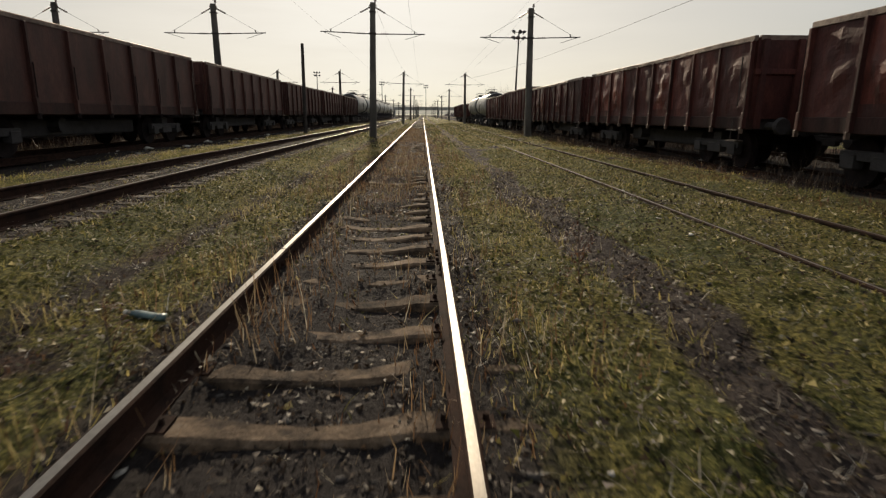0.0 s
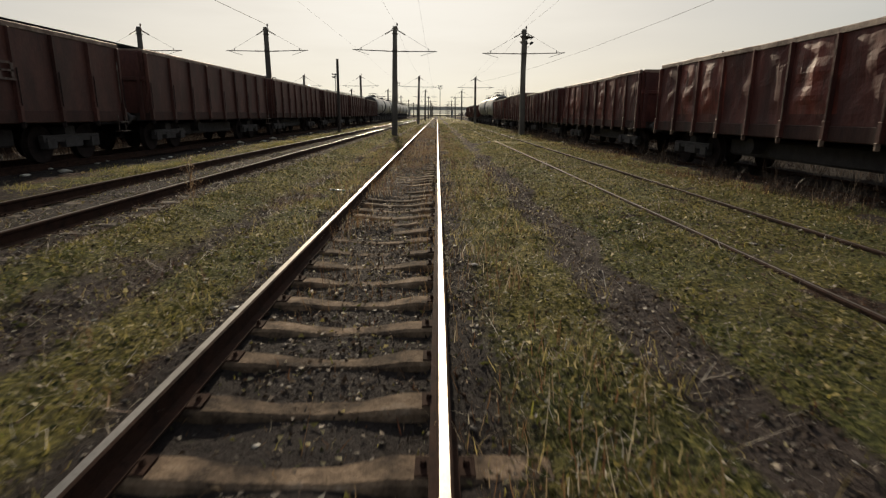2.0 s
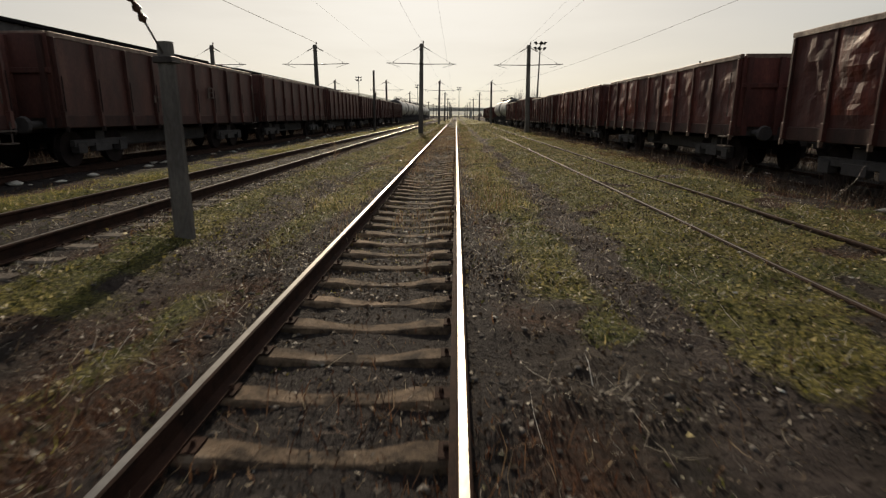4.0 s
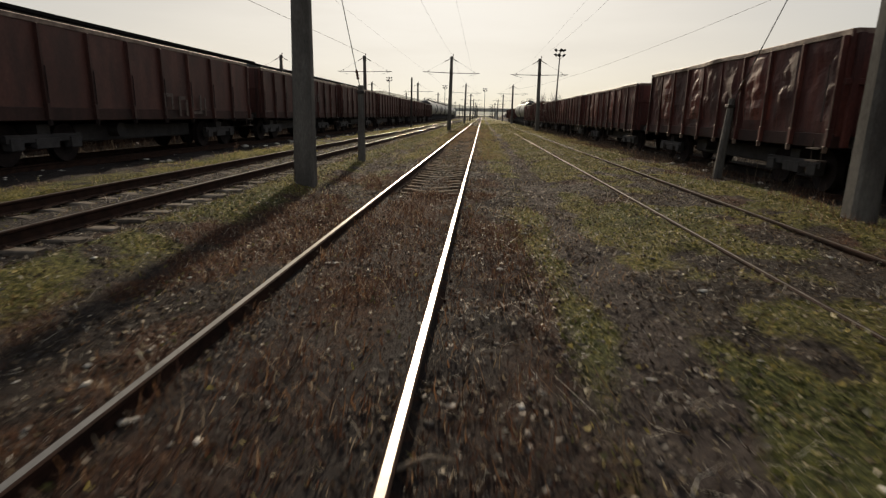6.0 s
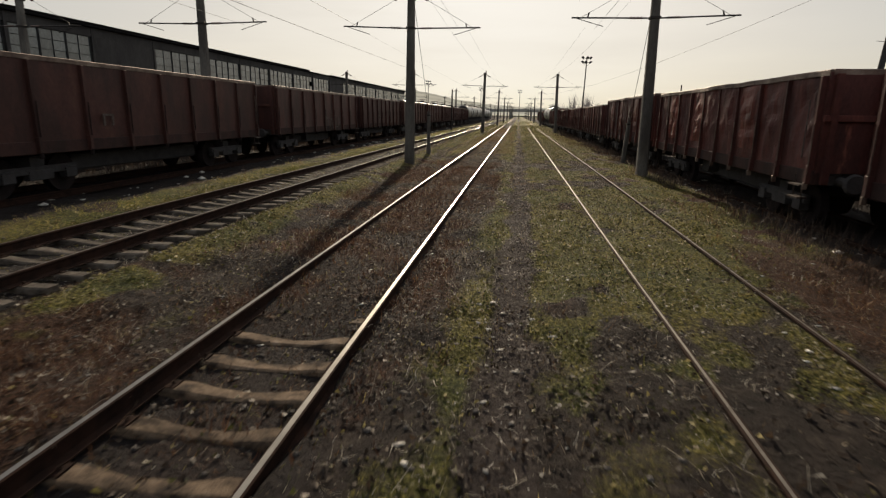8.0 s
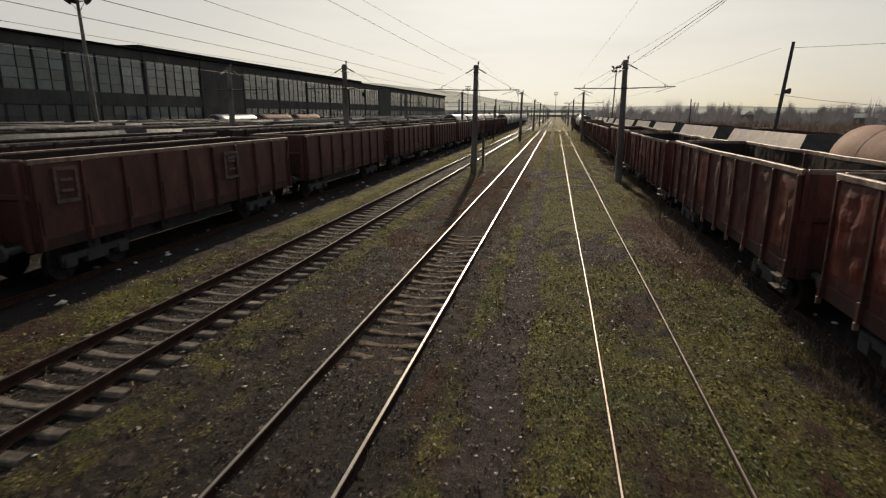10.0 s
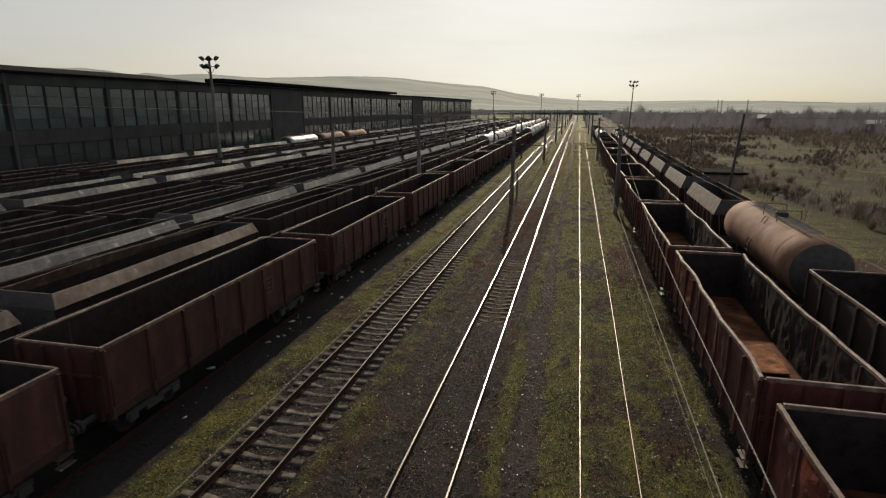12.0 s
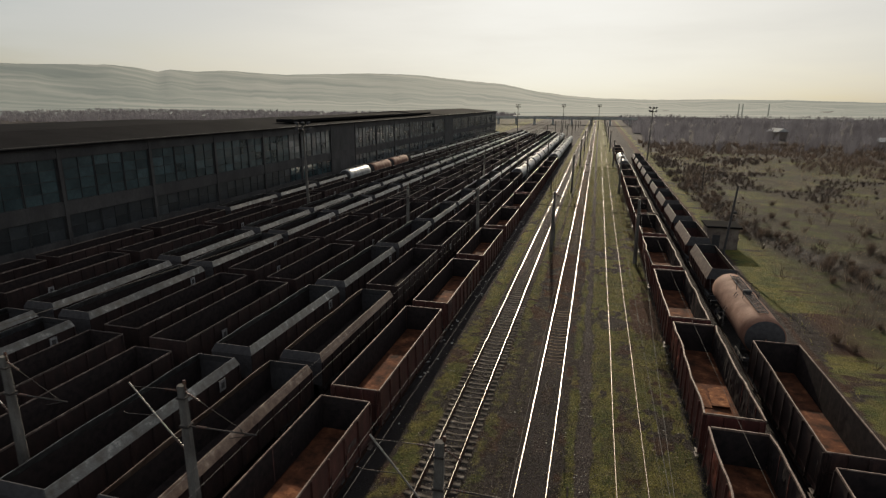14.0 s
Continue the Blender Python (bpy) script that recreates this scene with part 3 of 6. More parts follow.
WHEEL = wb.mesh("wheel", RUST_AND_SHADE)


def buckle(q, s, dent, seed):
    """How far the top edge of a side has been pushed out at a place along the wagon."""
    q = np.asarray(q, float)
    return dent * 1.9 * (vnoise(q * 0.42 + seed, q * 0 + s * 3.1, 91) - 0.5) + dent * 0.7 * (vnoise(q * 1.3 + seed, q * 0 + s * 1.7, 92) - 0.5)


def dented_wall(L, z0, z1, bays, dent, seed, s=1, thick=0.05):
    """A steel side sheet that bulges between its posts; slot 1 where the bulges are rubbed bare."""
    ny_, nz_ = (bays * 10, 20) if dent > 0.05 else (bays * 4, 4)
    ys = np.linspace(-L / 2, L / 2, ny_ + 1)
    zs = np.linspace(z0, z1, nz_ + 1)
    Y, Z = np.meshgrid(ys, zs)
    u = np.abs(np.sin((Y / L + 0.5) * bays * math.pi))
    k = np.sin((Z - z0) / (z1 - z0) * math.pi)
    bay = np.floor((Y / L + 0.5) * bays - 1e-6).astype(int)
    amp = np.random.RandomState(seed).rand(bays + 1)[np.clip(bay, 0, bays)]
    X = dent * u * k * (amp * 1.1 - 0.35) + dent * (0.7 * (fnoise(Y * 2.3 + seed, Z * 2.0, 81) - 0.5) + 0.75 * (vnoise(Y * 4.5 + seed, Z * 3.4, 83) - 0.5)) * np.sqrt(u * k)
    if dent > 0.05:
        ph = np.random.RandomState(seed + 40).rand(bays + 1)[np.clip(bay, 0, bays)]
        X = X + dent * 0.2 * np.clip(amp - 0.35, 0, 1) * np.sin(Z * 15 + ph * 6 + 0.8 * np.sin(Y * 3)) * np.exp(-((((Y / L + 0.5) * bays) % 1 - 0.5) / 0.24) ** 2) * np.sqrt(k)
    X = X + s * buckle(s * Y, s, dent, seed - (s > 0)) * ((Z - z0) / (z1 - z0)) ** 1.6
    b = Build()
    n = ny_ + 1
    out = [(float(x), float(y), float(z)) for x, y, z in zip(X.ravel(), Y.ravel(), Z.ravel())]
    inn = [(x - thick, y, z) for x, y, z in out]
    N = len(out)
    faces, slots = [], []
    for j in range(nz_):
        for i in range(ny_):
            a = j * n + i
            faces.append((a, a + 1, a + n + 1, a + n))
            slots.append(1 if dent > 0.05 and amp[j, i] > 0.72 and 0.12 < (Z[j, i] - z0) / (z1 - z0) < 0.9 else 0)
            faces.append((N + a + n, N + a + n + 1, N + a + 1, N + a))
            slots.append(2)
    b.v, b.f, b.s = out + inn, faces, slots
    return b


def ribbed_wall(L, z0, z1, bays, thick=0.05):
    """One pressed steel sheet with upright ribs standing proud of it."""
    prof = []
    for i in range(bays + 1):
        q = -L / 2 + 0.08 + (L - 0.16) * i / bays
        prof += [(0.0, q - 0.08), (0.075, q - 0.055), (0.075, q + 0.055), (0.0, q + 0.08)]
    rings = []
    for z in (z0, z1):
        rings.append([(x, y, z) for x, y in prof] + [(-thick, y, z) for x, y in reversed(prof)])
    b = Build().loft(rings, cap=False)
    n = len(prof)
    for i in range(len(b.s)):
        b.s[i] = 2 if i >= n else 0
    return b


def gondola(H=3.2, bays=9, paint=None, dent=0.03, seed=0, detail=2, L=12.8, edge=None):
    """A four-axle open goods wagon, its base at rail height in the middle."""
    paint = paint or OXIDE
    edge = edge or WORN_EDGE
    w = new("open_wagon")
    fz = 1.22
    tw = 0.05 if paint is OXIDE_RED else 0.036 if detail >= 2 else 0.022
    b = Build()
    b.box(-0.35, 0.35, -L / 2, L / 2, 0.86, fz, c=0.02)
    for s in (-1, 1):
        part("solebar", Build().box(s * 1.32 - 0.07, s * 1.32 + 0.07, -L / 2, L / 2, 0.98, fz + 0.05, c=0.015), OXIDE_DEEP, w)
    for q in np.linspace(-L / 2 + 0.1, L / 2 - 0.1, 9):
        b.box(-1.3, 1.3, q - 0.06, q + 0.06, 0.98, fz)
    # The deep middle box is added to block sunlit ground behind the wagon.
    b.box(-0.6, 0.6, -L / 2 + 3.5, L / 2 - 3.5, 0.42, 0.86, c=0.05).tube((-0.9, 1.4, 0.72), (0.5, 1.4, 0.72), 0.2, n=12)
    part("underframe", b, GRIME, w)
    part("floor", Build().box(-1.33, 1.33, -L / 2, L / 2, fz, fz + 0.05), RUST if detail >= 2 else RUST_AND_SHADE, w, "rusty wagon floor")
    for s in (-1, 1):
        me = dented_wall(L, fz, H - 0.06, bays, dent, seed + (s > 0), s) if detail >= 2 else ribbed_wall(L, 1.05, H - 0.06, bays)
        o = part("side_wall", me, (paint, ABRASION if paint is OXIDE_RED else paint, RUST_AND_SHADE), w)
        place(o, pose(s * 1.37, 0, 0, 0, 0, 0 if s > 0 else 180))
        along = np.linspace(-L / 2, L / 2, 40 if dent > 0.05 else 14)
        out = buckle(along, s, dent, seed) if detail >= 2 else along * 0
        drop = -0.45 * np.abs(buckle(along + 9, s, dent, seed)) * np.sin((along / L + 0.5) * math.pi) if dent > 0.05 else along * 0
        rings = [[(s * 1.36 - tw + d, q, H - 0.11 + h), (s * 1.36 + tw + d, q, H - 0.11 + h), (s * 1.36 + tw + d, q, H - 0.015 + h), (s * 1.36 + tw * 0.7 + d, q, H + h), (s * 1.36 - tw * 0.7 + d, q, H + h), (s * 1.36 - tw + d, q, H - 0.015 + h)]
                 for q, d, h in zip(along.tolist(), out.tolist(), drop.tolist())]
        part("top_rail", Build().loft(rings), edge, w)
        if detail >= 2:
            for i in range(bays + 1):
                q = -L / 2 + 0.08 + (L - 0.16) * i / bays
                place(part("side_post", POSTS[(H, paint.name)] if (H, paint.name) in POSTS else post_mesh(H, paint, fz), None, w), pose(s * 1.40, q, 0, 0, 0, 0 if s > 0 else 180))
    for e in (-1, 1):
        b = Build()
        b.box(-1.35, 1.35, e * L / 2 - 0.04, e * L / 2 + 0.04, fz, H - 0.05)
        # The inward face gets the dark tone of the shaded inside.
        b.s[2 if e > 0 else 4] = 1
        part("end_wall", b, (paint, RUST_AND_SHADE), w)
        if detail >= 2:
            for q in np.linspace(-1.2, 1.2, 4):
                part("end_post", Build().box(q - 0.06, q + 0.06, e * (L / 2 + 0.08) - 0.05, e * (L / 2 + 0.08) + 0.05, 1.0, H - 0.08, c=0.01), paint, w)
            part("end_beam", Build().box(-1.36, 1.36, e * (L / 2 + 0.06) - 0.04, e * (L / 2 + 0.06) + 0.04, 2.2, 2.32, c=0.01), paint, w)
        part("top_rail", Build().box(-1.30, 1.30, e * L / 2 - tw * 0.9, e * L / 2 + tw * 0.9, H - 0.11, H + 0.004, c=0.012), edge, w)
        if detail >= 2:
            for s in (-1, 1):
                b = Build()
                b.tube((s * 0.875, e * (L / 2), 1.06), (s * 0.875, e * (L / 2 + 0.5), 1.06), 0.09, n=10).tube((s * 0.875, e * (L / 2 + 0.5), 1.06), (s * 0.875, e * (L / 2 + 0.58), 1.06), 0.2, 0.17, n=14)
                part("buffer", b, GRIME, w)
            b = Build()
            sx = 1.46
            for q in (0.15, 0.5):
                b.tube((e * sx, e * (L / 2 - q), 0.7), (e * sx, e * (L / 2 - q), 1.15), 0.015, n=6)
            for z in (0.7, 0.95):
                b.box(min(e * sx - 0.1, e * sx + 0.1), max(e * sx - 0.1, e * sx + 0.1), min(e * (L / 2 - 0.1), e * (L / 2 - 0.55)), max(e * (L / 2 - 0.1), e * (L / 2 - 0.55)), z, z + 0.03)
            b.tube((e * (sx + 0.03), e * (L / 2 - 0.3), 1.5), (e * (sx + 0.03), e * (L / 2 - 0.3), 2.6), 0.014, n=6)
            part("step_and_handrail", b, YARD_EDGE, w)
        bogie(w, e * (L / 2 - 2.0), detail < 2)
    return w


POSTS = {}


def post_mesh(H, paint, fz):
    b = Build()
    b.box(-0.08, 0.055, -0.034, 0.034, 1.35, H - 0.12, c=0.012)
    b.box(-0.03, 0.08, -0.045, 0.045, 1.0, 1.36, c=0.012)
    b.tube((0.068, 0.035, 1.2), (0.068, 0.035, 2.15), 0.012, n=6, slot=1)
    b.box(0.02, 0.10, -0.025, 0.025, 0.88, 1.02, 1, c=0.01)
    POSTS[(H, paint.name)] = b.mesh("side_post", paint, WORN_EDGE if paint is OXIDE_RED else RUST_AND_SHADE)
    return POSTS[(H, paint.name)]


def data_plate(w, x, y, z):
    """A pale plate with a dark middle, screwed to both sides of a wagon."""
    for s in (-1, 1):
        o = part("data_plate", Build().box(s * x - 0.012, s * x + 0.012, s * y - 0.28, s * y + 0.28, z - 0.34, z + 0.34), PLATE, w, "pale grey data plate")
        part("plate_panel", Build().box(s * (x + 0.012) - 0.008, s * (x + 0.012) + 0.008, s * y - 0.14, s * y + 0.14, z - 0.2, z + 0.16), GRIME, o, "dark square panel")


def hopper(panel, H=3.48, L=12.2, detail=1):
    """A bogie hopper wagon: dark body, pale shoulders that lean inwards, an open top."""
    w = new("hopper_wagon")
    b = Build()
    b.box(-0.35, 0.35, -L / 2, L / 2, 0.86, 1.15, c=0.02)
    for s in (-1, 1):
        b.box(s * 1.2 - 0.07, s * 1.2 + 0.07, -L / 2, L / 2, 0.98, 1.2, c=0.015)
        b.box(-1.3, 1.3, s * L / 2 - 0.08, s * L / 2 + 0.08, 0.95, 1.2)
    part("underframe", b, GRIME, w)
    l = L / 2 - 0.9
    lower = Build()
    ring = lambda x, y, z: [(-x, -y, z), (x, -y, z), (x, y, z), (-x, y, z)]
    lower.loft([ring(0.55, l - 1.4, 0.7), ring(1.42, l - 0.5, 1.5), ring(1.42, l, 2.5)], cap=False)
    lower.loft([ring(1.36, l - 0.06, 2.5), ring(1.36, l - 0.56, 1.5), ring(0.5, l - 1.5, 0.75)], cap=False)
    for i in range(9):
        q = -l + 0.3 + (2 * l - 0.6) * i / 8
        for s in (-1, 1):
            lower.box(s * 1.44 - 0.04, s * 1.44 + 0.04, q - 0.05, q + 0.05, 1.5, 2.5)
    part("hopper_body", lower, OXIDE, w)
    for s in (-1, 1):
        b = Build()
        b.add([(s * 1.44, -l, 2.49), (s * 1.44, l, 2.49), (s * 1.0, l - 0.25, H), (s * 1.0, -l + 0.25, H), (s * 1.40, -l, 2.49), (s * 1.40, l, 2.49), (s * 0.96, l - 0.25, H), (s * 0.96, -l + 0.25, H)],
              [(0, 1, 2, 3) if s > 0 else (3, 2, 1, 0), (7, 6, 5, 4) if s > 0 else (4, 5, 6, 7), (3, 2, 6, 7), (0, 3, 7, 4), (1, 5, 6, 2)])
        for q in np.linspace(-l + 0.4, l - 0.4, 5):
            b.add([(s * 1.455, q - 0.02, 2.49), (s * 1.455, q + 0.02, 2.49), (s * 1.015, q + 0.02, H), (s * 1.015, q - 0.02, H)], [(0, 1, 2, 3) if s > 0 else (3, 2, 1, 0)])
        part("shoulder_panel", b, panel, w, "pale sloping side panel")
        b = Build()
        b.add([(-1.42, s * l, 2.49), (1.42, s * l, 2.49), (1.0, s * (l - 0.25), H), (-1.0, s * (l - 0.25), H), (-1.42, s * (l - 0.05), 2.49), (1.42, s * (l - 0.05), 2.49), (1.0, s * (l - 0.3), H), (-1.0, s * (l - 0.3), H)],
              [(0, 1, 2, 3), (7, 6, 5, 4), (3, 2, 6, 7)])
        part("end_panel", b, GRIME, w)
        b = Build()
        for x in (-1.1, -0.4, 0.4, 1.1):
            b.tube((x, s * (L / 2 - 0.1), 1.2), (x, s * (l - 0.1), 2.7), 0.035, n=6)
        b.tube((1.2, s * (L / 2 - 0.05), 1.2), (1.2, s * (L / 2 - 0.05), 2.3), 0.02, n=6).tube((-1.2, s * (L / 2 - 0.05), 2.3), (1.2, s * (L / 2 - 0.05), 2.3), 0.02, n=6)
        part("end_platform", b, GRIME, w)
        bogie(w, s * (L / 2 - 1.7), detail < 2)
    return w


def bin_wagon(panel, H=3.28, L=12.8):
    """A high-sided bin wagon: upright walls and a narrow pale shoulder that leans inwards along each side."""
    w = new("hopper_wagon")
    b = Build()
    b.box(-0.35, 0.35, -L / 2, L / 2, 0.86, 1.15, c=0.02)
    for s in (-1, 1):
        b.box(s * 1.2 - 0.07, s * 1.2 + 0.07, -L / 2, L / 2, 0.98, 1.2, c=0.015)
    part("underframe", b, GRIME, w)
    part("floor", Build().box(-1.38, 1.38, -L / 2 + 0.05, L / 2 - 0.05, 1.2, 1.26), RUST_AND_SHADE, w)
    z0 = H - 0.48
    for s in (-1, 1):
        o = part("side_wall", ribbed_wall(L, 1.1, z0, 9), (OXIDE_DARK, OXIDE_DARK, RUST_AND_SHADE), w)
        place(o, pose(s * 1.40, 0, 0, 0, 0, 0 if s > 0 else 180))
        n = 12
        b = Build()
        rings = []
        for i in range(n + 1):
            q = -L / 2 + L * i / n
            d = 0.02 * math.sin(i * 5.3 + s)
            ins = 0.18 if i in (0, n) else 0.0
            e = math.copysign(ins, q)
            rings.append([(s * 1.45, q, z0), (s * (1.22 + d), q - e, H + d), (s * (1.17 + d), q - e, H + d), (s * 1.40, q, z0)])
        b.loft(rings)
        part("shoulder_panel", b, panel, w, "pale sloping side panel")
        b = Build()
        b.box(-1.40, 1.40, s * L / 2 - 0.03, s * L / 2 + 0.03, 1.2, z0)
        b.add([(-1.40, s * (L / 2), z0), (1.40, s * (L / 2), z0), (1.2, s * (L / 2 - 0.18), H), (-1.2, s * (L / 2 - 0.18), H), (-1.40, s * (L / 2 - 0.05), z0), (1.40, s * (L / 2 - 0.05), z0), (1.2, s * (L / 2 - 0.23), H), (-1.2, s * (L / 2 - 0.23), H)],
              [(0, 1, 2, 3), (7, 6, 5, 4), (3, 2, 6, 7)])
        part("end_wall", b, GRIME, w)
        bogie(w, s * (L / 2 - 2.0), True)
    return w


def tank(paint, R=1.38, L=11.6, zc=2.55, detail=1):
    """A bogie tank wagon with dished ends, bands, a dome and a walkway."""
    w = new("tank_wagon")
    b = Build()
    b.box(-0.35, 0.35, -L / 2 - 0.4, L / 2 + 0.4, 0.86, 1.12, c=0.02)
    for s in (-1, 1):
        b.box(-1.3, 1.3, s * (L / 2 + 0.4) - 0.1, s * (L / 2 + 0.4) + 0.1, 0.9, 1.15)
        b.box(-1.0, 1.0, s * (L / 2 - 2) - 0.15, s * (L / 2 - 2) + 0.15, 1.1, 1.5)
    part("underframe", b, GRIME, w)
    b = Build()
    rings = []
    n = 36
    for y, r in [(-L / 2 - 0.28, 0.05), (-L / 2 - 0.25, 0.5), (-L / 2 - 0.16, 0.95), (-L / 2 - 0.02, 1.25), (-L / 2 + 0.1, R)] + [(q, R) for q in np.linspace(-L / 2 + 1.5, L / 2 - 1.5, 8)] + [(L / 2 - 0.1, R), (L / 2 + 0.02, 1.25), (L / 2 + 0.16, 0.95), (L / 2 + 0.25, 0.5), (L / 2 + 0.28, 0.05)]:
        rings.append([(r * math.sin(2 * math.pi * i / n), float(y), zc + r * math.cos(2 * math.pi * i / n)) for i in range(n)])
    b.loft(rings)
    part("tank_barrel", b, paint, w, smooth=True)
    # Both dished ends are darker than the barrel.
    for e in (-1, 1):
        cap = [[((r + 0.006) * math.sin(2 * math.pi * i / n), e * (y + 0.008), zc + (r + 0.006) * math.cos(2 * math.pi * i / n)) for i in range(n)] for y, r in ((L / 2 + 0.0, 1.28), (L / 2 + 0.02, 1.25), (L / 2 + 0.16, 0.95), (L / 2 + 0.25, 0.5), (L / 2 + 0.28, 0.05))]
        part("tank_end", Build().loft(cap, cap=False), GRIME, w, "dark dished end", smooth=True)
    for q in (-L / 2 + 1.9, -0.75, 0.75, L / 2 - 1.9):
        b = Build()
        b.loft([[((R + 0.012) * math.sin(2 * math.pi * i / n), q + d, zc + (R + 0.012) * math.cos(2 * math.pi * i / n)) for i in range(n)] for d in (-0.05, 0.05)], cap=False)
        part("band", b, paint, w, smooth=True)
    b = Build()
    b.tube((0, 0, zc + R - 0.05), (0, 0, zc + R + 0.28), 0.32, 0.3, 16).tube((0, 0, zc + R + 0.28), (0, 0, zc + R + 0.36), 0.36, 0.2, 16)
    part("dome", b, GRIME, w)
    b = Build()
    for s in (-0.32, 0.32):
        b.box(s - 0.02, s + 0.02, -L / 2 + 1.2, L / 2 - 1.2, zc + R + 0.12, zc + R + 0.16)
    for q in np.arange(-L / 2 + 1.2, L / 2 - 1.1, 0.3):
        if abs(q) > 0.5:
            b.box(-0.34, 0.34, q - 0.05, q + 0.05, zc + R + 0.10, zc + R + 0.13)
    for q in (-1.1, 1.1):
        for s in (-0.55, 0.55):
            b.tube((s, q, zc + R - 0.05), (s, q, zc + R + 0.55), 0.02, n=6)
        b.tube((-0.55, q, zc + R + 0.55), (0.55, q, zc + R + 0.55), 0.02, n=6)
    part("walkway", b, GRIME, w)
    for e in (-1, 1):
        b = Build()
        for q in (-0.25, 0.25):
            b.tube((e * 1.5, q, 0.8), (e * 1.47, q, zc), 0.02, n=6).tube((e * 1.47, q, zc), (e * 0.7, q, zc + R), 0.02, n=6)
        for z in np.arange(0.9, zc, 0.3):
            b.tube((e * 1.49, -0.25, z), (e * 1.49, 0.25, z), 0.014, n=6)
        part("ladder", b, GRIME, w)
        bogie(w, e * (L / 2 - 1.8), detail < 2)
    return w


PITCH = 14.04
STOCK = []


def parked(proto, x, y, z, label, group, turn=0):
    o = proto if proto not in STOCK else copy_thing(proto, pose(0, 0, 0))
    STOCK.append(proto)
    place(o, pose(x, y, z, 0, 0, turn))
    cat = {"open_wagon": "goods wagon", "hopper_wagon": "hopper wagon", "tank_wagon": "tank wagon"}[o.name.split(".")[0]]
    return tagged(o, label, cat, group)


rnd = random.Random(7)
# line beside the left track
L1 = [gondola(3.12, 8, OXIDE, 0.022, 1), gondola(3.10, 9, OXIDE, 0.03, 2), gondola(3.14, 8, OXIDE, 0.025, 3)]
LT = tank(TANK_WHITE)
L1_LINE = {}
for k in range(-3, 17):
    y = -62.75 + PITCH * (k + 0.5) + 0.26 * max(0, k - 2) + (0.0 if k < 1 else 0.3 if k == 1 else 0.9 if k == 2 else 1.4)
    if y > 78:
        parked(LT, LEFT_ROWS[0], y, ZL, "pale tank wagon at the far end of the line", "wagons of the near left line")
    else:
        L1_LINE[y] = parked(L1[k % 3], LEFT_ROWS[0] + (0.05 if k < 1 else 0), y - (0.35 if k < 1 else 0), ZL + (0.18 if k < 1 else 0), "dull oxide-red open steel goods wagon parked in line", "wagons of the near left line", 180 * (k % 2))
# chalked and stencilled marks on the near left line, too worn to read
def stencil(y0, y1, z0, z1, bars):
    near_y = min(L1_LINE, key=lambda q: abs(q - (y0 + y1) / 2))
    w = L1_LINE[near_y]
    x = LEFT_ROWS[0] + 1.47
    inv = w.matrix_basis.inverted()
    for u0, u1, v0, v1 in bars:
        b = Build().box(x - 0.02, x, y0 + (y1 - y0) * u0, y0 + (y1 - y0) * u1, z0 + (z1 - z0) * v0, z0 + (z1 - z0) * v1)
        b.v = [tuple(inv @ Vector(p)) for p in b.v]
        part("painted_stroke", b, WHITE_MARK, w, "worn white painted stroke")


FRAME_BARS = [(0, 1, 0, 0.1), (0, 1, 0.9, 1), (0, 0.12, 0.1, 0.9), (0.88, 1, 0.1, 0.9), (0.25, 0.75, 0.3, 0.38), (0.25, 0.75, 0.6, 0.68)]
stencil(3.85, 4.5, 2.1, 2.5, [(0.1, 0.9, 0, 0.12), (0.15, 0.85, 0.45, 0.55), (0.15, 0.28, 0.12, 0.9), (0.72, 0.85, 0.12, 0.9), (0.28, 0.72, 0.85, 0.97)])
stencil(0.1, 1.0, 1.8, 2.1, [(0, 0.08, 0.2, 0.9), (0.15, 0.4, 0.7, 0.85), (0.45, 0.53, 0.0, 0.9), (0.6, 0.9, 0.3, 0.45), (0.92, 1, 0.1, 0.8)])
stencil(-12.0, -9.3, 1.3, 1.97, [(0, 0.04, 0, 1), (0.04, 0.14, 0.85, 1), (0.14, 0.18, 0.3, 1), (0.3, 0.34, 0, 0.9), (0.34, 0.46, 0.75, 0.9), (0.46, 0.5, 0, 0.75), (0.6, 0.64, 0.1, 1), (0.64, 0.8, 0.1, 0.22), (0.8, 0.84, 0.1, 1), (0.92, 0.96, 0, 0.9)])
stencil(-40.1, -39.2, 2.05, 3.0, FRAME_BARS + [(0.2, 0.8, 0.72, 0.85)])
stencil(-29.4, -29.0, 1.8, 2.1, [(0, 0.2, 0, 1), (0.2, 0.8, 0.8, 1), (0.8, 1, 0, 1)])
stencil(-54.5, -53.8, 2.3, 2.95, FRAME_BARS)
stencil(-47.2, -46.5, 2.25, 3.1, FRAME_BARS)
stencil(-66.6, -65.7, 2.4, 2.75, [(0, 0.1, 0, 1), (0.18, 0.28, 0, 1), (0.34, 0.46, 0.5, 1), (0.54, 0.64, 0, 0.9), (0.7, 0.8, 0.1, 1), (0.88, 1, 0, 0.8)])
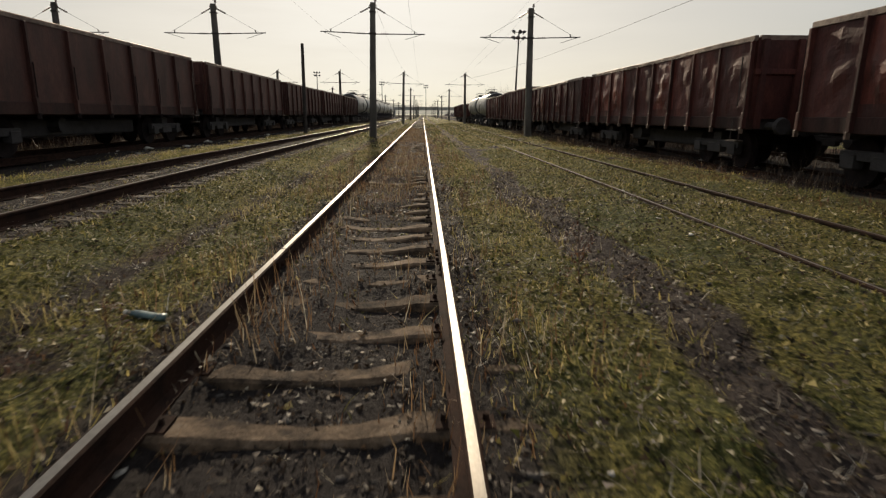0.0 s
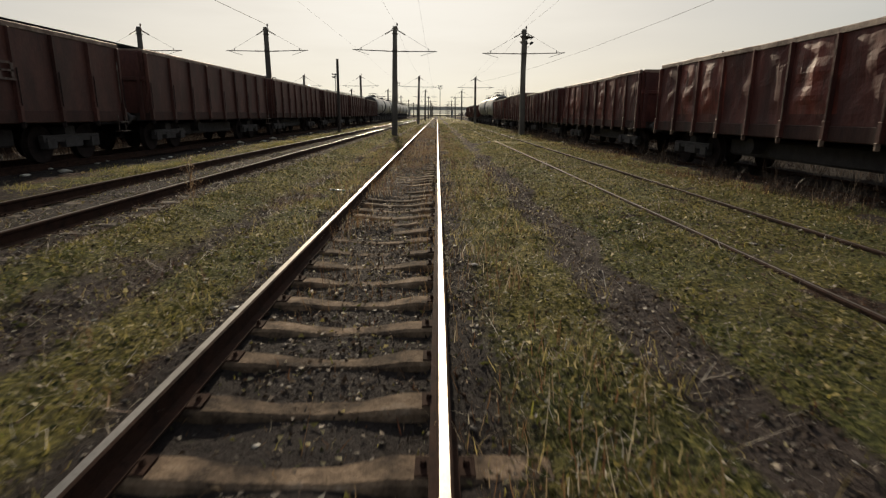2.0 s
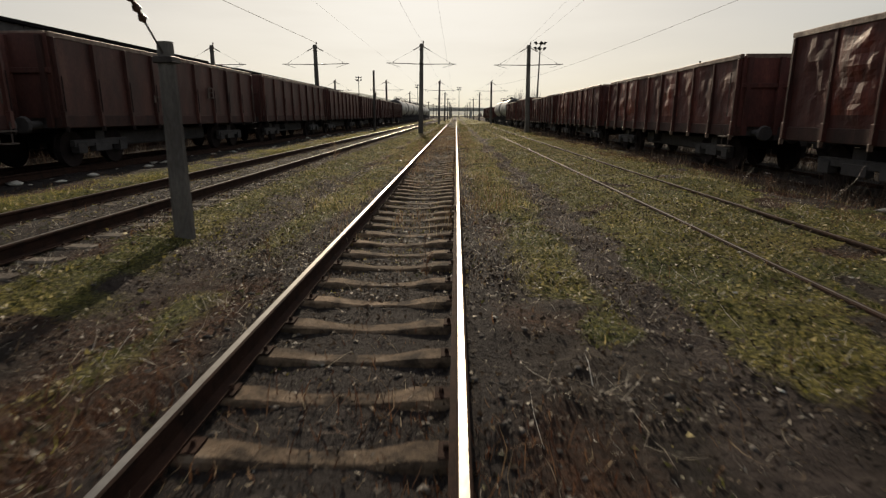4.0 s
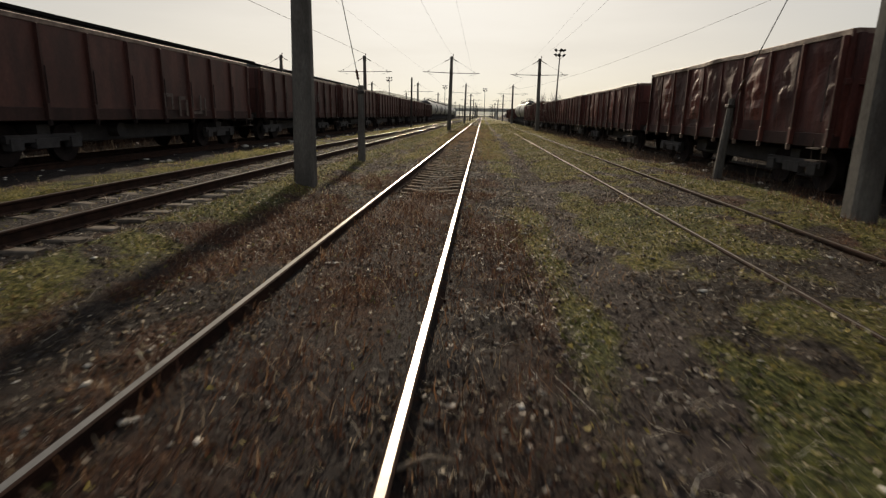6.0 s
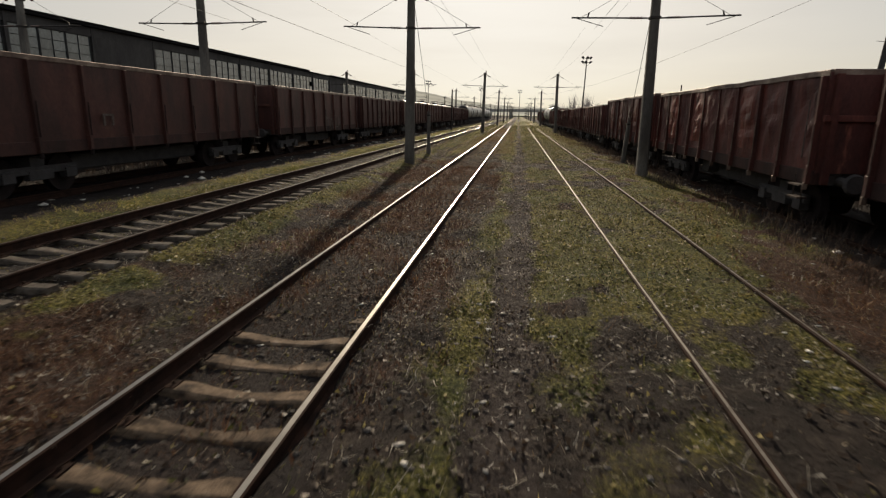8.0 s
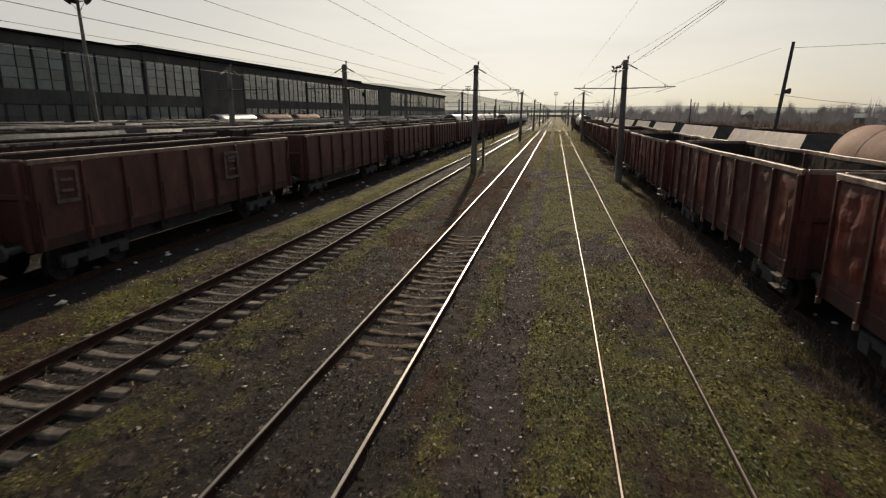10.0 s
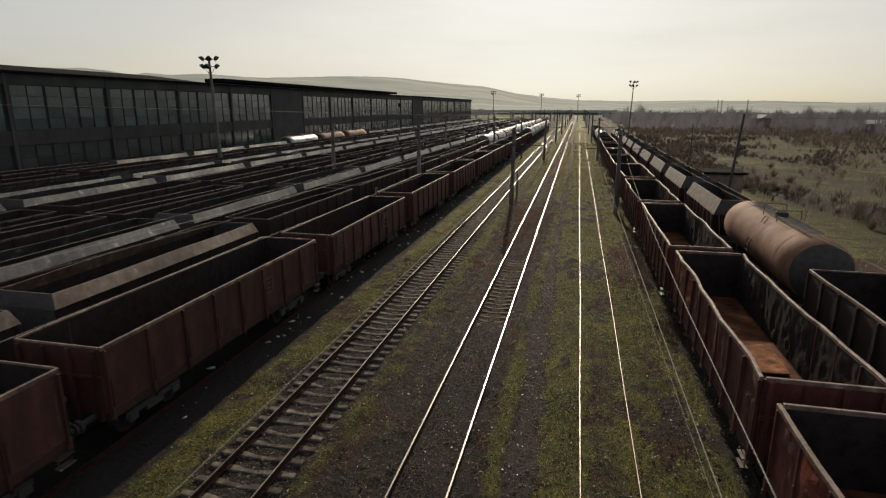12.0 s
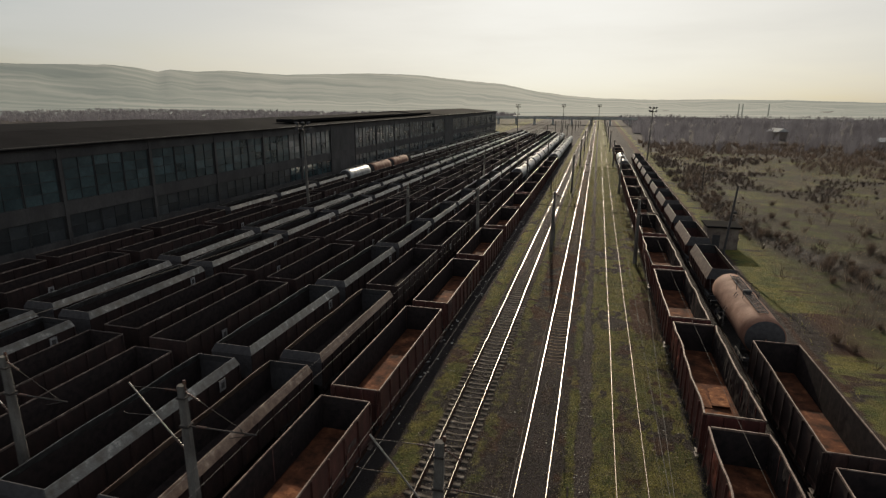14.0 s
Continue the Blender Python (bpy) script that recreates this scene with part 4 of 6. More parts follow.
# line beside the right track
R1 = [gondola(3.16, 9, OXIDE_RED, 0.12, 5), gondola(3.32, 9, OXIDE_RED, 0.10, 8), gondola(3.26, 9, OXIDE_RED, 0.07, 11)]
R1LOW = gondola(3.04, 9, OXIDE_RED, 0.09, 14)
RT = tank(TANK_WHITE)
R1TALL = gondola(3.24, 9, OXIDE_RED, 0.13, 5)
for k in range(-4, 12):
    y = -32.4 + PITCH * (k + 0.5) + (0.6 if k == 0 else 0.85 if k == 1 else 1.9 if k == 2 else 2.5 if k > 2 else 0)
    if 66 < y < 96:
        parked(RT, XR1, y, -0.03, "grey-white tank wagon with rust streaks", "wagons of the near right line")
    else:
        parked(R1LOW if 2 <= k <= 4 else R1TALL if k == 1 else R1[k % 3], XR1 + (0.12 if k < -1 else 0), y, 0.1 if k < -2 else -0.03, "battered red open goods wagon with dented bulging sides", "wagons of the near right line")
# second line on the right
R2G = gondola(3.3, 9, OXIDE_DARK, 0.03, 21)
parked(R2G, XR2 + 0.2, -69.6, 0, "dark grey-brown open goods wagon with a rusty floor", "wagons of the outer right line")
parked(R2G, XR2 + 0.2, -55.6, 0, "dark grey-brown open goods wagon with a rusty floor", "wagons of the outer right line")
parked(tank(TANK_TAN), XR2 + 0.2, -41.0, 0, "dusty brown tank wagon with a domed hatch and walkway", "wagons of the outer right line")
H2 = hopper(TAN_PAINT)
for i in range(10):
    parked(H2, XR2 + 0.2, -27.4 + 13.4 * i, 0, "dark hopper wagon with pale tan sloping shoulders", "wagons of the outer right line")
# the yard on the left
PG = [gondola(3.2, 8, OXIDE_DARK, 0.025, 31, 1, edge=YARD_EDGE), gondola(3.3, 9, OXIDE_DARK, 0.03, 33, 1, edge=YARD_EDGE)]
HG, HT = bin_wagon(GREY_PAINT), bin_wagon(TAN_PAINT, 3.22)
data_plate(HG, 1.49, 4.6, 2.35)
data_plate(PG[1], 1.49, -2.6, 2.3)
TW, TT = tank(TANK_WHITE), tank(TANK_TAN)
ROW_PLAN = ["HHG", "H", "G", "G", "H", "H", "G", "HHHHHHT"]
for r, x in enumerate(LEFT_ROWS[1:]):
    y = -60.2 - 2.5 * PITCH + (0.4, 0, -0.2, 1.0, 2.2, 3.0, 4.0, 0.0)[r]
    i = 0
    while y < 210 + 15 * (r % 3):
        plan = ROW_PLAN[r]
        if r == 0:
            p = HT if y < -40 else PG[i % 2]
        elif r == 7:
            p = TW if 18 < y < 32 else TT if 32 < y < 60 else HG if y > -20 else PG[0]
        else:
            p = HG if plan == "H" else PG[(i + r) % 2]
        if r == 0 and y > 44:
            p = TW
        lab = {"open_wagon": "oxide-red open goods wagon parked in the yard", "hopper_wagon": "hopper wagon with weathered sloping shoulder panels", "tank_wagon": "round-ended tank wagon parked in the yard"}[p.name.split(".")[0]]
        parked(p, x, y, ZL, lab, "wagons of the yard lines")
        i += 1
        y += PITCH

# ---- line poles and wires ----
def mast(H, w0, w1, d0, d1):
    b = Build()
    rings = []
    for z, k in ((-0.6, 0.0), (0.0, 0.0), (H * 0.5, 0.5), (H - 0.03, 1.0), (H, 1.02)):
        w, d = w0 + (w1 - w0) * k, d0 + (d1 - d0) * k
        c = 0.05
        w, d = w / 2, d / 2
        rings.append([(-w + c, -d, z), (w - c, -d, z), (w, -d + c, z), (w, d - c, z), (w - c, d, z), (-w + c, d, z), (-w, d - c, z), (-w, -d + c, z)])
    b.loft(rings)
    return b


def insulator(parent, p, q, n=5, r=0.07):
    p, q = Vector(p), Vector(q)
    b = Build().tube(p, q, 0.025, n=6)
    for i in range(n):
        c = p.lerp(q, (i + 0.5) / n)
        d = (q - p).normalized() * 0.03
        b.tube(c - d, c + d, r, r * 0.6, n=10)
    return part("insulator", b, CERAMIC, parent)


def line_pole(raked=False):
    """A tapered concrete mast with a cross tube on slanting stays, insulators and steady arms; raked: one arm slopes up to a level tie."""
    w = new("line_pole")
    part("mast", mast(7.75, 0.44, 0.30, 0.36, 0.26), POLE_CONC, w)
    part("collar", Build().box(-0.19, 0.19, -0.17, 0.17, 7.2, 7.28, c=0.01), IRON, w)
    part("collar", Build().box(-0.2, 0.2, -0.18, 0.18, 5.98, 6.08, c=0.01), IRON, w)
    for s in (-1, 1):
        if raked and s < 0:
            part("raked_tube", Build().tube((-0.62, 0, 5.4), (-2.45, 0, 7.55), 0.032, n=8), PALE_TUBE, w, "pale galvanised tube")
            insulator(w, (-0.2, 0, 4.92), (-0.62, 0, 5.4), 5, 0.065)
            insulator(w, (-0.16, 0, 7.5), (-0.8, 0, 7.5), 4, 0.06)
            part("tie_rod", Build().tube((-0.8, 0, 7.5), (-2.3, 0, 7.4), 0.014, n=6), IRON, w)
            part("steady_arm", Build().tube((-1.35, 0, 6.25), (-2.75, 0, 6.15), 0.014, n=6).tube((-2.75, 0, 6.15), (-2.95, 0, 6.22), 0.012, n=6), IRON, w)
            continue
        part("cross_tube", Build().tube((s * 0.17, 0, 6.02), (s * 3.1, 0, 6.08), 0.03, n=8), IRON, w)
        insulator(w, (s * 0.45, 0, 6.03), (s * 0.95, 0, 6.04), 4, 0.06)
        insulator(w, (s * 0.16, 0, 7.5), (s * 0.75, 0, 7.18), 5, 0.065)
        part("stay", Build().tube((s * 0.75, 0, 7.18), (s * 2.75, 0, 6.08), 0.008, n=5), WIRE, w)
        part("steady_arm", Build().tube((s * 2.9, 0, 6.05), (s * 1.9, 0, 5.75), 0.014, n=6).tube((s * 2.5, 0, 6.07), (s * 2.45, 0, 6.25), 0.03, n=6), IRON, w)
    part("bracket", Build().box(-0.22, 0.22, -0.03, 0.03, 7.55, 7.63).tube((0.15, 0, 7.6), (0.15, 0, 7.95), 0.03, n=6).tube((0.15, 0, 7.82), (0.15, 0, 7.98), 0.07, 0.05, n=10), CERAMIC, w)
    return w


ROWS_OF_POLES = [(-2.5, (-72.3, -16.5, 35.7, 91.0), 0.0, 1.0), (7.25, (-75.0, -19.2, 36.5, 92.4), -0.05, -0.4), (-12.2, (-71.5, -17.2, 37.5, 92.0), 0.15, -0.6), (-21.9, (-71.3, -16.7, 37.5, 92.0), 0.15, 0.5)]
PALE_TUBE = material("galvanised_tube", (0.30, 0.28, 0.26), (0.16, 0.145, 0.13), 6, 0.5, 0.5, 0.1, 60)
POLE, RAKED = line_pole(), line_pole(True)
used = set()
for x, ys, z, lean in ROWS_OF_POLES:
    rp = random.Random(int(x * 10))
    for y in list(ys) + [ys[-1] + 55.5 * i for i in range(1, 7)]:
        p = RAKED if y < -60 else POLE
        o = copy_thing(p, pose(0, 0, 0)) if p in used else p
        used.add(p)
        bx = {-16.5: -2.72, -71.5: -12.75, -19.2: 7.32}.get(y, x)
        place(o, pose(bx, y, z - 0.1, rp.uniform(-0.8, 0.8), lean + rp.uniform(-0.4, 0.4), 0))
        tagged(o, "weathered concrete line pole with a cross tube and insulators", "utility pole", "line poles between the tracks")


def sagging(name, label, pts, sag, r, group, mat=None):
    b = Build()
    line = []
    for p, q in zip(pts[:-1], pts[1:]):
        p, q = Vector(p), Vector(q)
        line += [p.lerp(q, i / 8) - Vector((0, 0, sag * i / 2 * (1 - i / 8))) for i in range(8)]
    line.append(Vector(pts[-1]))
    d = (line[-1] - line[0]).normalized()
    side = Vector((d.y, -d.x, 0)).normalized() * r
    b.loft([[tuple(c - side), tuple(c - Vector((0, 0, r))), tuple(c + side), tuple(c + Vector((0, 0, r)))] for c in line])
    return tagged(new(name, b.mesh(name, mat or WIRE)), label, "wire", group)


# Paler copy of WIRE: the sun's glint on the nearer wires is painted in.
SUNLIT_WIRE = material("sunlit_wire_tone", (0.26, 0.24, 0.215), (0.16, 0.145, 0.13), 8, 0.75, 0.15, 0.0, 60)
for x in (XA, XB, XC):
    ys = [-18.0, 35.8, 91.0, 146.5, 202, 257.5, 313]
    sagging("contact_wire", "thin overhead contact wire above the track", [(x, y, 5.72) for y in ys], 0.06, 0.0032, "overhead wires")
for x0, z0, x1, z1, r in ((XA - 0.45, 6.1, XA, 5.8, 0.006), (-0.02, 6.1, -0.35, 5.72, 0.005), (5.08, 5.86, 5.2, 5.66, 0.0065), (-9.95, 6.0, -9.8, 5.9, 0.006)):
    sagging("contact_wire", "overhead contact wire with sun glint put into its pale colour", [(2 * x0 - x1, -126.5, z0), (x0, -72.5, z0), (x1, -18.0, z1)], 0.05, r, "overhead wires", SUNLIT_WIRE)
for x0, z0, x1, z1 in ((XA - 0.3, 7.4, XA, 7.0), (-9.9, 6.9, -9.8, 6.8)):
    sagging("messenger_wire", "thin messenger wire above a contact wire", [(x0, -126.5, z0), (x0, -72.5, z0), (x1, -18.0, z1)], 0.4, 0.006, "overhead wires", SUNLIT_WIRE)
sagging("feeder_wire", "heavy feeder wire running to a line pole", [(-23.2, -128, 11.4), (-12.2, 37.5, 8.0)], 0.25, 0.016, "overhead wires")
for x, ys, z, lean in ROWS_OF_POLES[:2]:
    sagging("feeder_wire", "thin feeder wire along the pole tops", [(x + 0.15, y, z + 7.9) for y in [-128] + list(ys) + [146, 202]], 0.5, 0.0055, "overhead wires")

sagging("messenger_wire", "pale messenger wire slung to a line pole", [(4.9, -128, 7.0), (4.92, -72, 7.0), (7.32, -19.2, 7.4)], 0.85, 0.0055, "overhead wires", SUNLIT_WIRE)
sagging("messenger_wire", "pale messenger wire above the mossy track", [(4.7, -128, 6.7), (4.68, -72, 6.7), (4.5, -18, 6.7)], 0.2, 0.0022, "overhead wires", SUNLIT_WIRE)


def stub_post(x, y, z, H, leany, top, label):
    w = new("anchor_post")
    part("post", mast(H, 0.24, 0.18, 0.2, 0.16), POLE_CONC, w)
    part("cap_ring", Build().box(-0.12, 0.12, -0.11, 0.11, H - 0.25, H - 0.17, c=0.01), IRON, w)
    place(w, pose(x, y, z, 0, leany, 0))
    tagged(w, label, "post", "anchor posts")
    a = w.matrix_basis @ Vector((0, 0, H - 0.2))
    g = new("guy_wire", Build().tube(a, top, 0.012, n=5).mesh("guy_wire", WIRE))
    tagged(g, "taut guy wire from an anchor post to a line pole", "wire", "guy wires")
    p = Vector(top) - a
    insulator(g, a + p * 0.07, a + p * 0.12, 3, 0.05)


stub_post(-2.8, -10.1, -0.1, 2.45, 0.0, (-2.55, -16.5, 7.3), "short concrete anchor post holding a guy wire")
stub_post(7.8, -12.2, -0.1, 2.15, 4.0, (7.3, -19.2, 7.3), "short leaning concrete anchor post holding a guy wire")

# bare and lamp poles
def bare_pole(H, r, lamp=False):
    w = new("wooden_pole")
    part("shaft", Build().tube((0, 0, -0.5), (0, 0, H), r, r * 0.7, 10), IRON if not lamp else GRIME, w)
    if lamp:
        part("lamp_head", Build().tube((0.1, 0, H - 3.2), (0.42, 0, H - 3.15), 0.1, 0.2, 12).tube((0.42, 0, H - 3.15), (0.46, 0, H - 3.15), 0.2, 0.16, 12), GRIME, w)
        part("bracket", Build().tube((0, 0, H - 3.5), (0.3, 0, H - 3.2), 0.025, n=6), GRIME, w)
    return w


tagged(place(bare_pole(9.3, 0.15, True), pose(17.75, -14.5, -0.3, 0, 4.5, 0)), "dark leaning pole with a small round lamp", "pole")
tagged(place(bare_pole(5.6, 0.13), pose(-6.9, 37.0, -0.1, 0, 0.5, 0)), "plain dark pole with no fittings", "pole")
tagged(place(bare_pole(6.8, 0.12), pose(24.0, 40.0, -0.3, 0, -1, 0)), "plain dark pole in the scrub", "pole")
sagging("service_cable", "slack cable from the lamp pole", [(17.75, -14.5, 5.6), (34, -30, 5.2), (60, -55, 7.0)], 0.9, 0.012, "service cables")
sagging("service_cable", "slack cable to the far poles", [(17.75, -14.5, 8.6), (8.0, 95, 7.0)], 1.2, 0.01, "service cables")
sagging("service_cable", "slack cable from the lamp pole", [(18.4, -14.5, 8.6), (40, -22, 9.5)], 0.3, 0.012, "service cables")


def flood_tower(H, r, scale=1.0):
    """A tall slim mast with two tiers of round floodlights."""
    w = new("floodlight_mast")
    part("mast", Build().tube((0, 0, -0.5), (0, 0, H * 0.45), r, r * 0.8, 12).tube((0, 0, H * 0.45), (0, 0, H), r * 0.75, r * 0.5, 12), POLE_CONC, w)
    b = Build()
    for z in (H - 1.1 * scale, H - 0.15 * scale):
        b.box(-0.8 * scale, 0.8 * scale, -0.05, 0.05, z - 0.04, z + 0.04).box(-0.05, 0.05, -0.6 * scale, 0.6 * scale, z - 0.04, z + 0.04)
    b.tube((-0.75 * scale, 0, H - 1.1 * scale), (0, 0, H - 2.2 * scale), 0.03, n=6).tube((0.75 * scale, 0, H - 1.1 * scale), (0, 0, H - 2.2 * scale), 0.03, n=6)
    part("crossbar", b, IRON, w)
    for z in (H - 1.1 * scale, H - 0.1 * scale):
        for x, y in ((-0.85, 0.0), (0.85, 0.1), (0.1 if z > H - 0.5 else -0.2, -0.5)):
            c = Vector((x * scale, y * scale, z + 0.12))
            d = Vector((x, y, -0.9)).normalized()
            o = part("floodlight", Build().tube(c - d * 0.15 * scale, c + d * 0.25 * scale, 0.2 * scale, 0.44 * scale, 14), GRIME, w)
            part("lens", Build().tube(c + d * 0.25 * scale, c + d * 0.27 * scale, 0.4 * scale, 0.4 * scale, 14), GREY_PAINT, o, "round glass lens")
    return w


FT = flood_tower(15.2, 0.26, 0.9)
tagged(place(FT, pose(-40.05, -9.9, 0.1, 0, -1.2, 20)), "tall mast with two tiers of round floodlights", "light mast", "floodlight masts")
FR = flood_tower(17.4, 0.24, 1.1)
tagged(place(FR, pose(18.8, 116, -0.3, 0, 1.6, 0)), "slim mast with a cluster of floodlights", "light mast", "floodlight masts")
for x, y, h in ((2.4, 330, 0), (-41, 235, 0), (-20, 300, 0)):
    tagged(copy_thing(FR, pose(x, y, h)), "slim mast with a cluster of floodlights", "light mast", "floodlight masts")

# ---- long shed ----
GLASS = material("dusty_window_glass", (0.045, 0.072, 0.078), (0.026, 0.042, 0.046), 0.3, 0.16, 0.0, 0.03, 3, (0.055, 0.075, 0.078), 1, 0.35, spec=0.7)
# Darker, duller glass for part of the lower window row.
GLASS_DARK = material("dark_window_glass", (0.034, 0.038, 0.041), (0.022, 0.024, 0.027), 0.3, 0.3, 0.0, 0.03, 3, (0.05, 0.055, 0.058), 1, 0.35, spec=0.4)
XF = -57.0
# Paler copy of GLASS: haze and light behind the far panes put into colour.
GLASS_PALE = material("haze_lit_glass", (0.12, 0.133, 0.135), (0.07, 0.08, 0.083), 0.3, 0.16, 0.0, 0.03, 3, (0.13, 0.145, 0.145), 1, 0.35, spec=0.9)
shed = new("works_hall")
tagged(shed, "long dark works hall with rows of dusty factory windows", "building")
edges = [33.6 - 14.0 * i for i in range(11, 0, -1)] + [33.6, 47.4] + [47.4 + 14.82 * i for i in range(1, 7)] + [150.4] + [150.4 + 15.3 * i for i in range(1, 8)]
Y0, Y1 = edges[0], edges[-1]
part("wall", Build().box(XF - 0.4, XF, Y0, Y1, -0.5, 2.6), WALL, shed, "sooty lower wall")
part("wall", Build().box(XF - 0.4, XF + 0.02, Y0, Y1, 5.4, 7.0), WALL, shed, "sooty band between the window rows")
part("wall", Build().box(XF - 0.4, XF + 0.05, Y0, Y1, 12.0, 13.5), WALL, shed, "dark parapet")
part("wall", Build().box(XF - 42, XF - 41.6, Y0, Y1, -0.5, 13.5), WALL, shed)
for q in (Y0, Y1):
    part("wall", Build().box(XF - 41.6, XF - 0.4, q - 0.2, q + 0.2, -0.5, 13.4), WALL, shed)
part("roof", Build().loft([[(XF - 42.4, y, 13.2), (XF + 0.5, y, 13.2), (XF + 0.5, y, 13.42), (XF - 10, y, 14.7), (XF - 32, y, 14.7), (XF - 42.4, y, 13.42)] for y in (Y0 - 0.4, 12.0)]), ROOF, shed, "low tarred roof")
part("roof", Build().loft([[(XF - 42.4, y, 13.2), (XF + 0.5, y, 13.2), (XF + 0.5, y, 13.4), (XF - 21, y, 14.5), (XF - 42.4, y, 13.4)] for y in (12.0, 136.0)]), ROOF, shed, "low tarred roof")
part("roof", Build().loft([[(XF - 42.4, y, 13.2), (XF + 0.6, y, 13.2), (XF + 0.6, y, 13.5), (XF - 21, y, 14.9), (XF - 42.4, y, 13.5)] for y in (136.0, Y1 + 0.4)]), ROOF, shed, "low tarred roof")
part("roof_light", Build().box(XF - 8, XF - 4, 24, 130, 14.0, 14.7, c=0.1), ROOF, shed)
part("roof_edge", Build().box(XF + 0.55, XF + 0.75, 136.0, Y1 + 0.4, 13.46, 13.6), GREY_PAINT, shed, "pale metal roof edge")


SASH = material("sooty_window_iron", (0.03, 0.031, 0.032), (0.018, 0.018, 0.019), 1, 0.8, 0, 0.2, 10)


def glazing(yc, w, z0, z1, cols, rws):
    f = Build()
    t = 0.09
    rect = lambda x, k: [(x, yc - w / 2 + k, z0 + k), (x, yc + w / 2 - k, z0 + k), (x, yc + w / 2 - k, z1 - k), (x, yc - w / 2 + k, z1 - k)]
    f.loft([rect(XF - 0.25, t), rect(XF - 0.25, 0), rect(XF - 0.05, 0), rect(XF - 0.05, t), rect(XF - 0.25, t)], cap=False)
    o = part("window", f, SASH, shed)
    for i in range(1, cols):
        q = yc - w / 2 + w * i / cols
        part("mullion", Build().box(XF - 0.2, XF - 0.07, q - 0.03, q + 0.03, z0 + t, z1 - t), SASH, o)
    for j in range(1, rws):
        z = z0 + (z1 - z0) * j / rws
        part("transom", Build().box(XF - 0.19, XF - 0.08, yc - w / 2 + t, yc + w / 2 - t, z - 0.03, z + 0.03), SASH, o)
    rg = random.Random(int(yc * 7 + z0))
    for i in range(cols):
        for j in range(rws):
            if rg.random() < 0.004:
                continue
            y0, z = yc - w / 2 + w * i / cols, z0 + (z1 - z0) * j / rws
            tl = rg.uniform(-0.012, 0.012)
            b = Build().add([(XF - 0.15 + tl, y0 + 0.03, z + 0.03), (XF - 0.15 - tl, y0 + w / cols - 0.03, z + 0.03), (XF - 0.15 - tl, y0 + w / cols - 0.03, z + (z1 - z0) / rws - 0.03), (XF - 0.15 + tl, y0 + 0.03, z + (z1 - z0) / rws - 0.03)], [(0, 1, 2, 3)])
            part("pane", b, GLASS_DARK if z0 < 6 and yc < 15 else GLASS_PALE if yc > 47 or yc > 15 and z0 > 6 else GLASS, o)


for i, (a, c) in enumerate(zip(edges[:-1], edges[1:])):
    part("pilaster", Build().box(XF - 0.42, XF + 0.12, a - 0.22, a + 0.22, -0.5, 13.3), WALL, shed)
    if abs(a - 33.6) < 0.1 or abs(c - 150.4) < 0.1:
        part("blind_bay", Build().box(XF - 0.35, XF + 0.03, a + 0.35, c - 0.35, 2.6, 5.4).box(XF - 0.35, XF + 0.03, a + 0.35, c - 0.35, 7.0, 12.0), WALL, shed, "windowless wall bay")
        continue
    if c < -65:
        part("blind_bay", Build().box(XF - 0.35, XF - 0.1, a + 0.35, c - 0.35, 2.6, 5.4).box(XF - 0.35, XF - 0.1, a + 0.35, c - 0.35, 7.0, 12.0), WALL, shed, "windowless wall bay")
        continue
    w = (c - a - 0.7) / 3
    for k in range(3):
        yc = a + 0.35 + w * (k + 0.5)
        glazing(yc, w - 0.1, 7.0, 12.0, 2, 4)
        glazing(yc, w - 0.1, 2.6, 5.4, 2, 2)

# small brick hut beside the lamp pole
BRICKY = material("stained_plaster", (0.20, 0.16, 0.13), (0.12, 0.09, 0.075), 1.5, 0.9, 0, 0.3, 20)
hut = new("trackside_hut")
part("wall", Build().box(16.9, 20.6, -8.8, -5.2, -0.5, 2.7, c=0.02), BRICKY, hut)
part("roof", Build().box(16.6, 20.9, -9.1, -4.9, 2.7, 2.95, c=0.03), ROOF, hut, "flat felt roof")
# Solid dark panel: the shade of an open doorway put into its colour.
part("door", Build().box(17.5, 18.4, -8.86, -8.8, -0.3, 1.75), GRIME, hut, "dark panel standing for a shaded open doorway")
tagged(hut, "small flat-roofed plastered hut by the outer track", "hut")

# road bridge across the far end of the yard
# Concrete lightened to put the haze before the bridge into its colour.
PALE_CONC = material("haze_pale_concrete", (0.46, 0.45, 0.43), (0.34, 0.33, 0.31), 0.5, 0.9, 0, 0.2, 8)
br = new("road_bridge")
part("deck", Build().box(-190, 34, 425, 434, 4.7, 6.1, c=0.1), PALE_CONC, br)
part("parapet", Build().box(-190, 34, 424.7, 425.0, 6.1, 6.9), PALE_CONC, br)
for x in np.arange(-180, 34, 16.0):
    part("pier", Build().box(x - 0.7, x + 0.7, 426, 433, -0.5, 4.7), PALE_CONC, br)
tagged(br, "low concrete road bridge over the far tracks", "bridge")

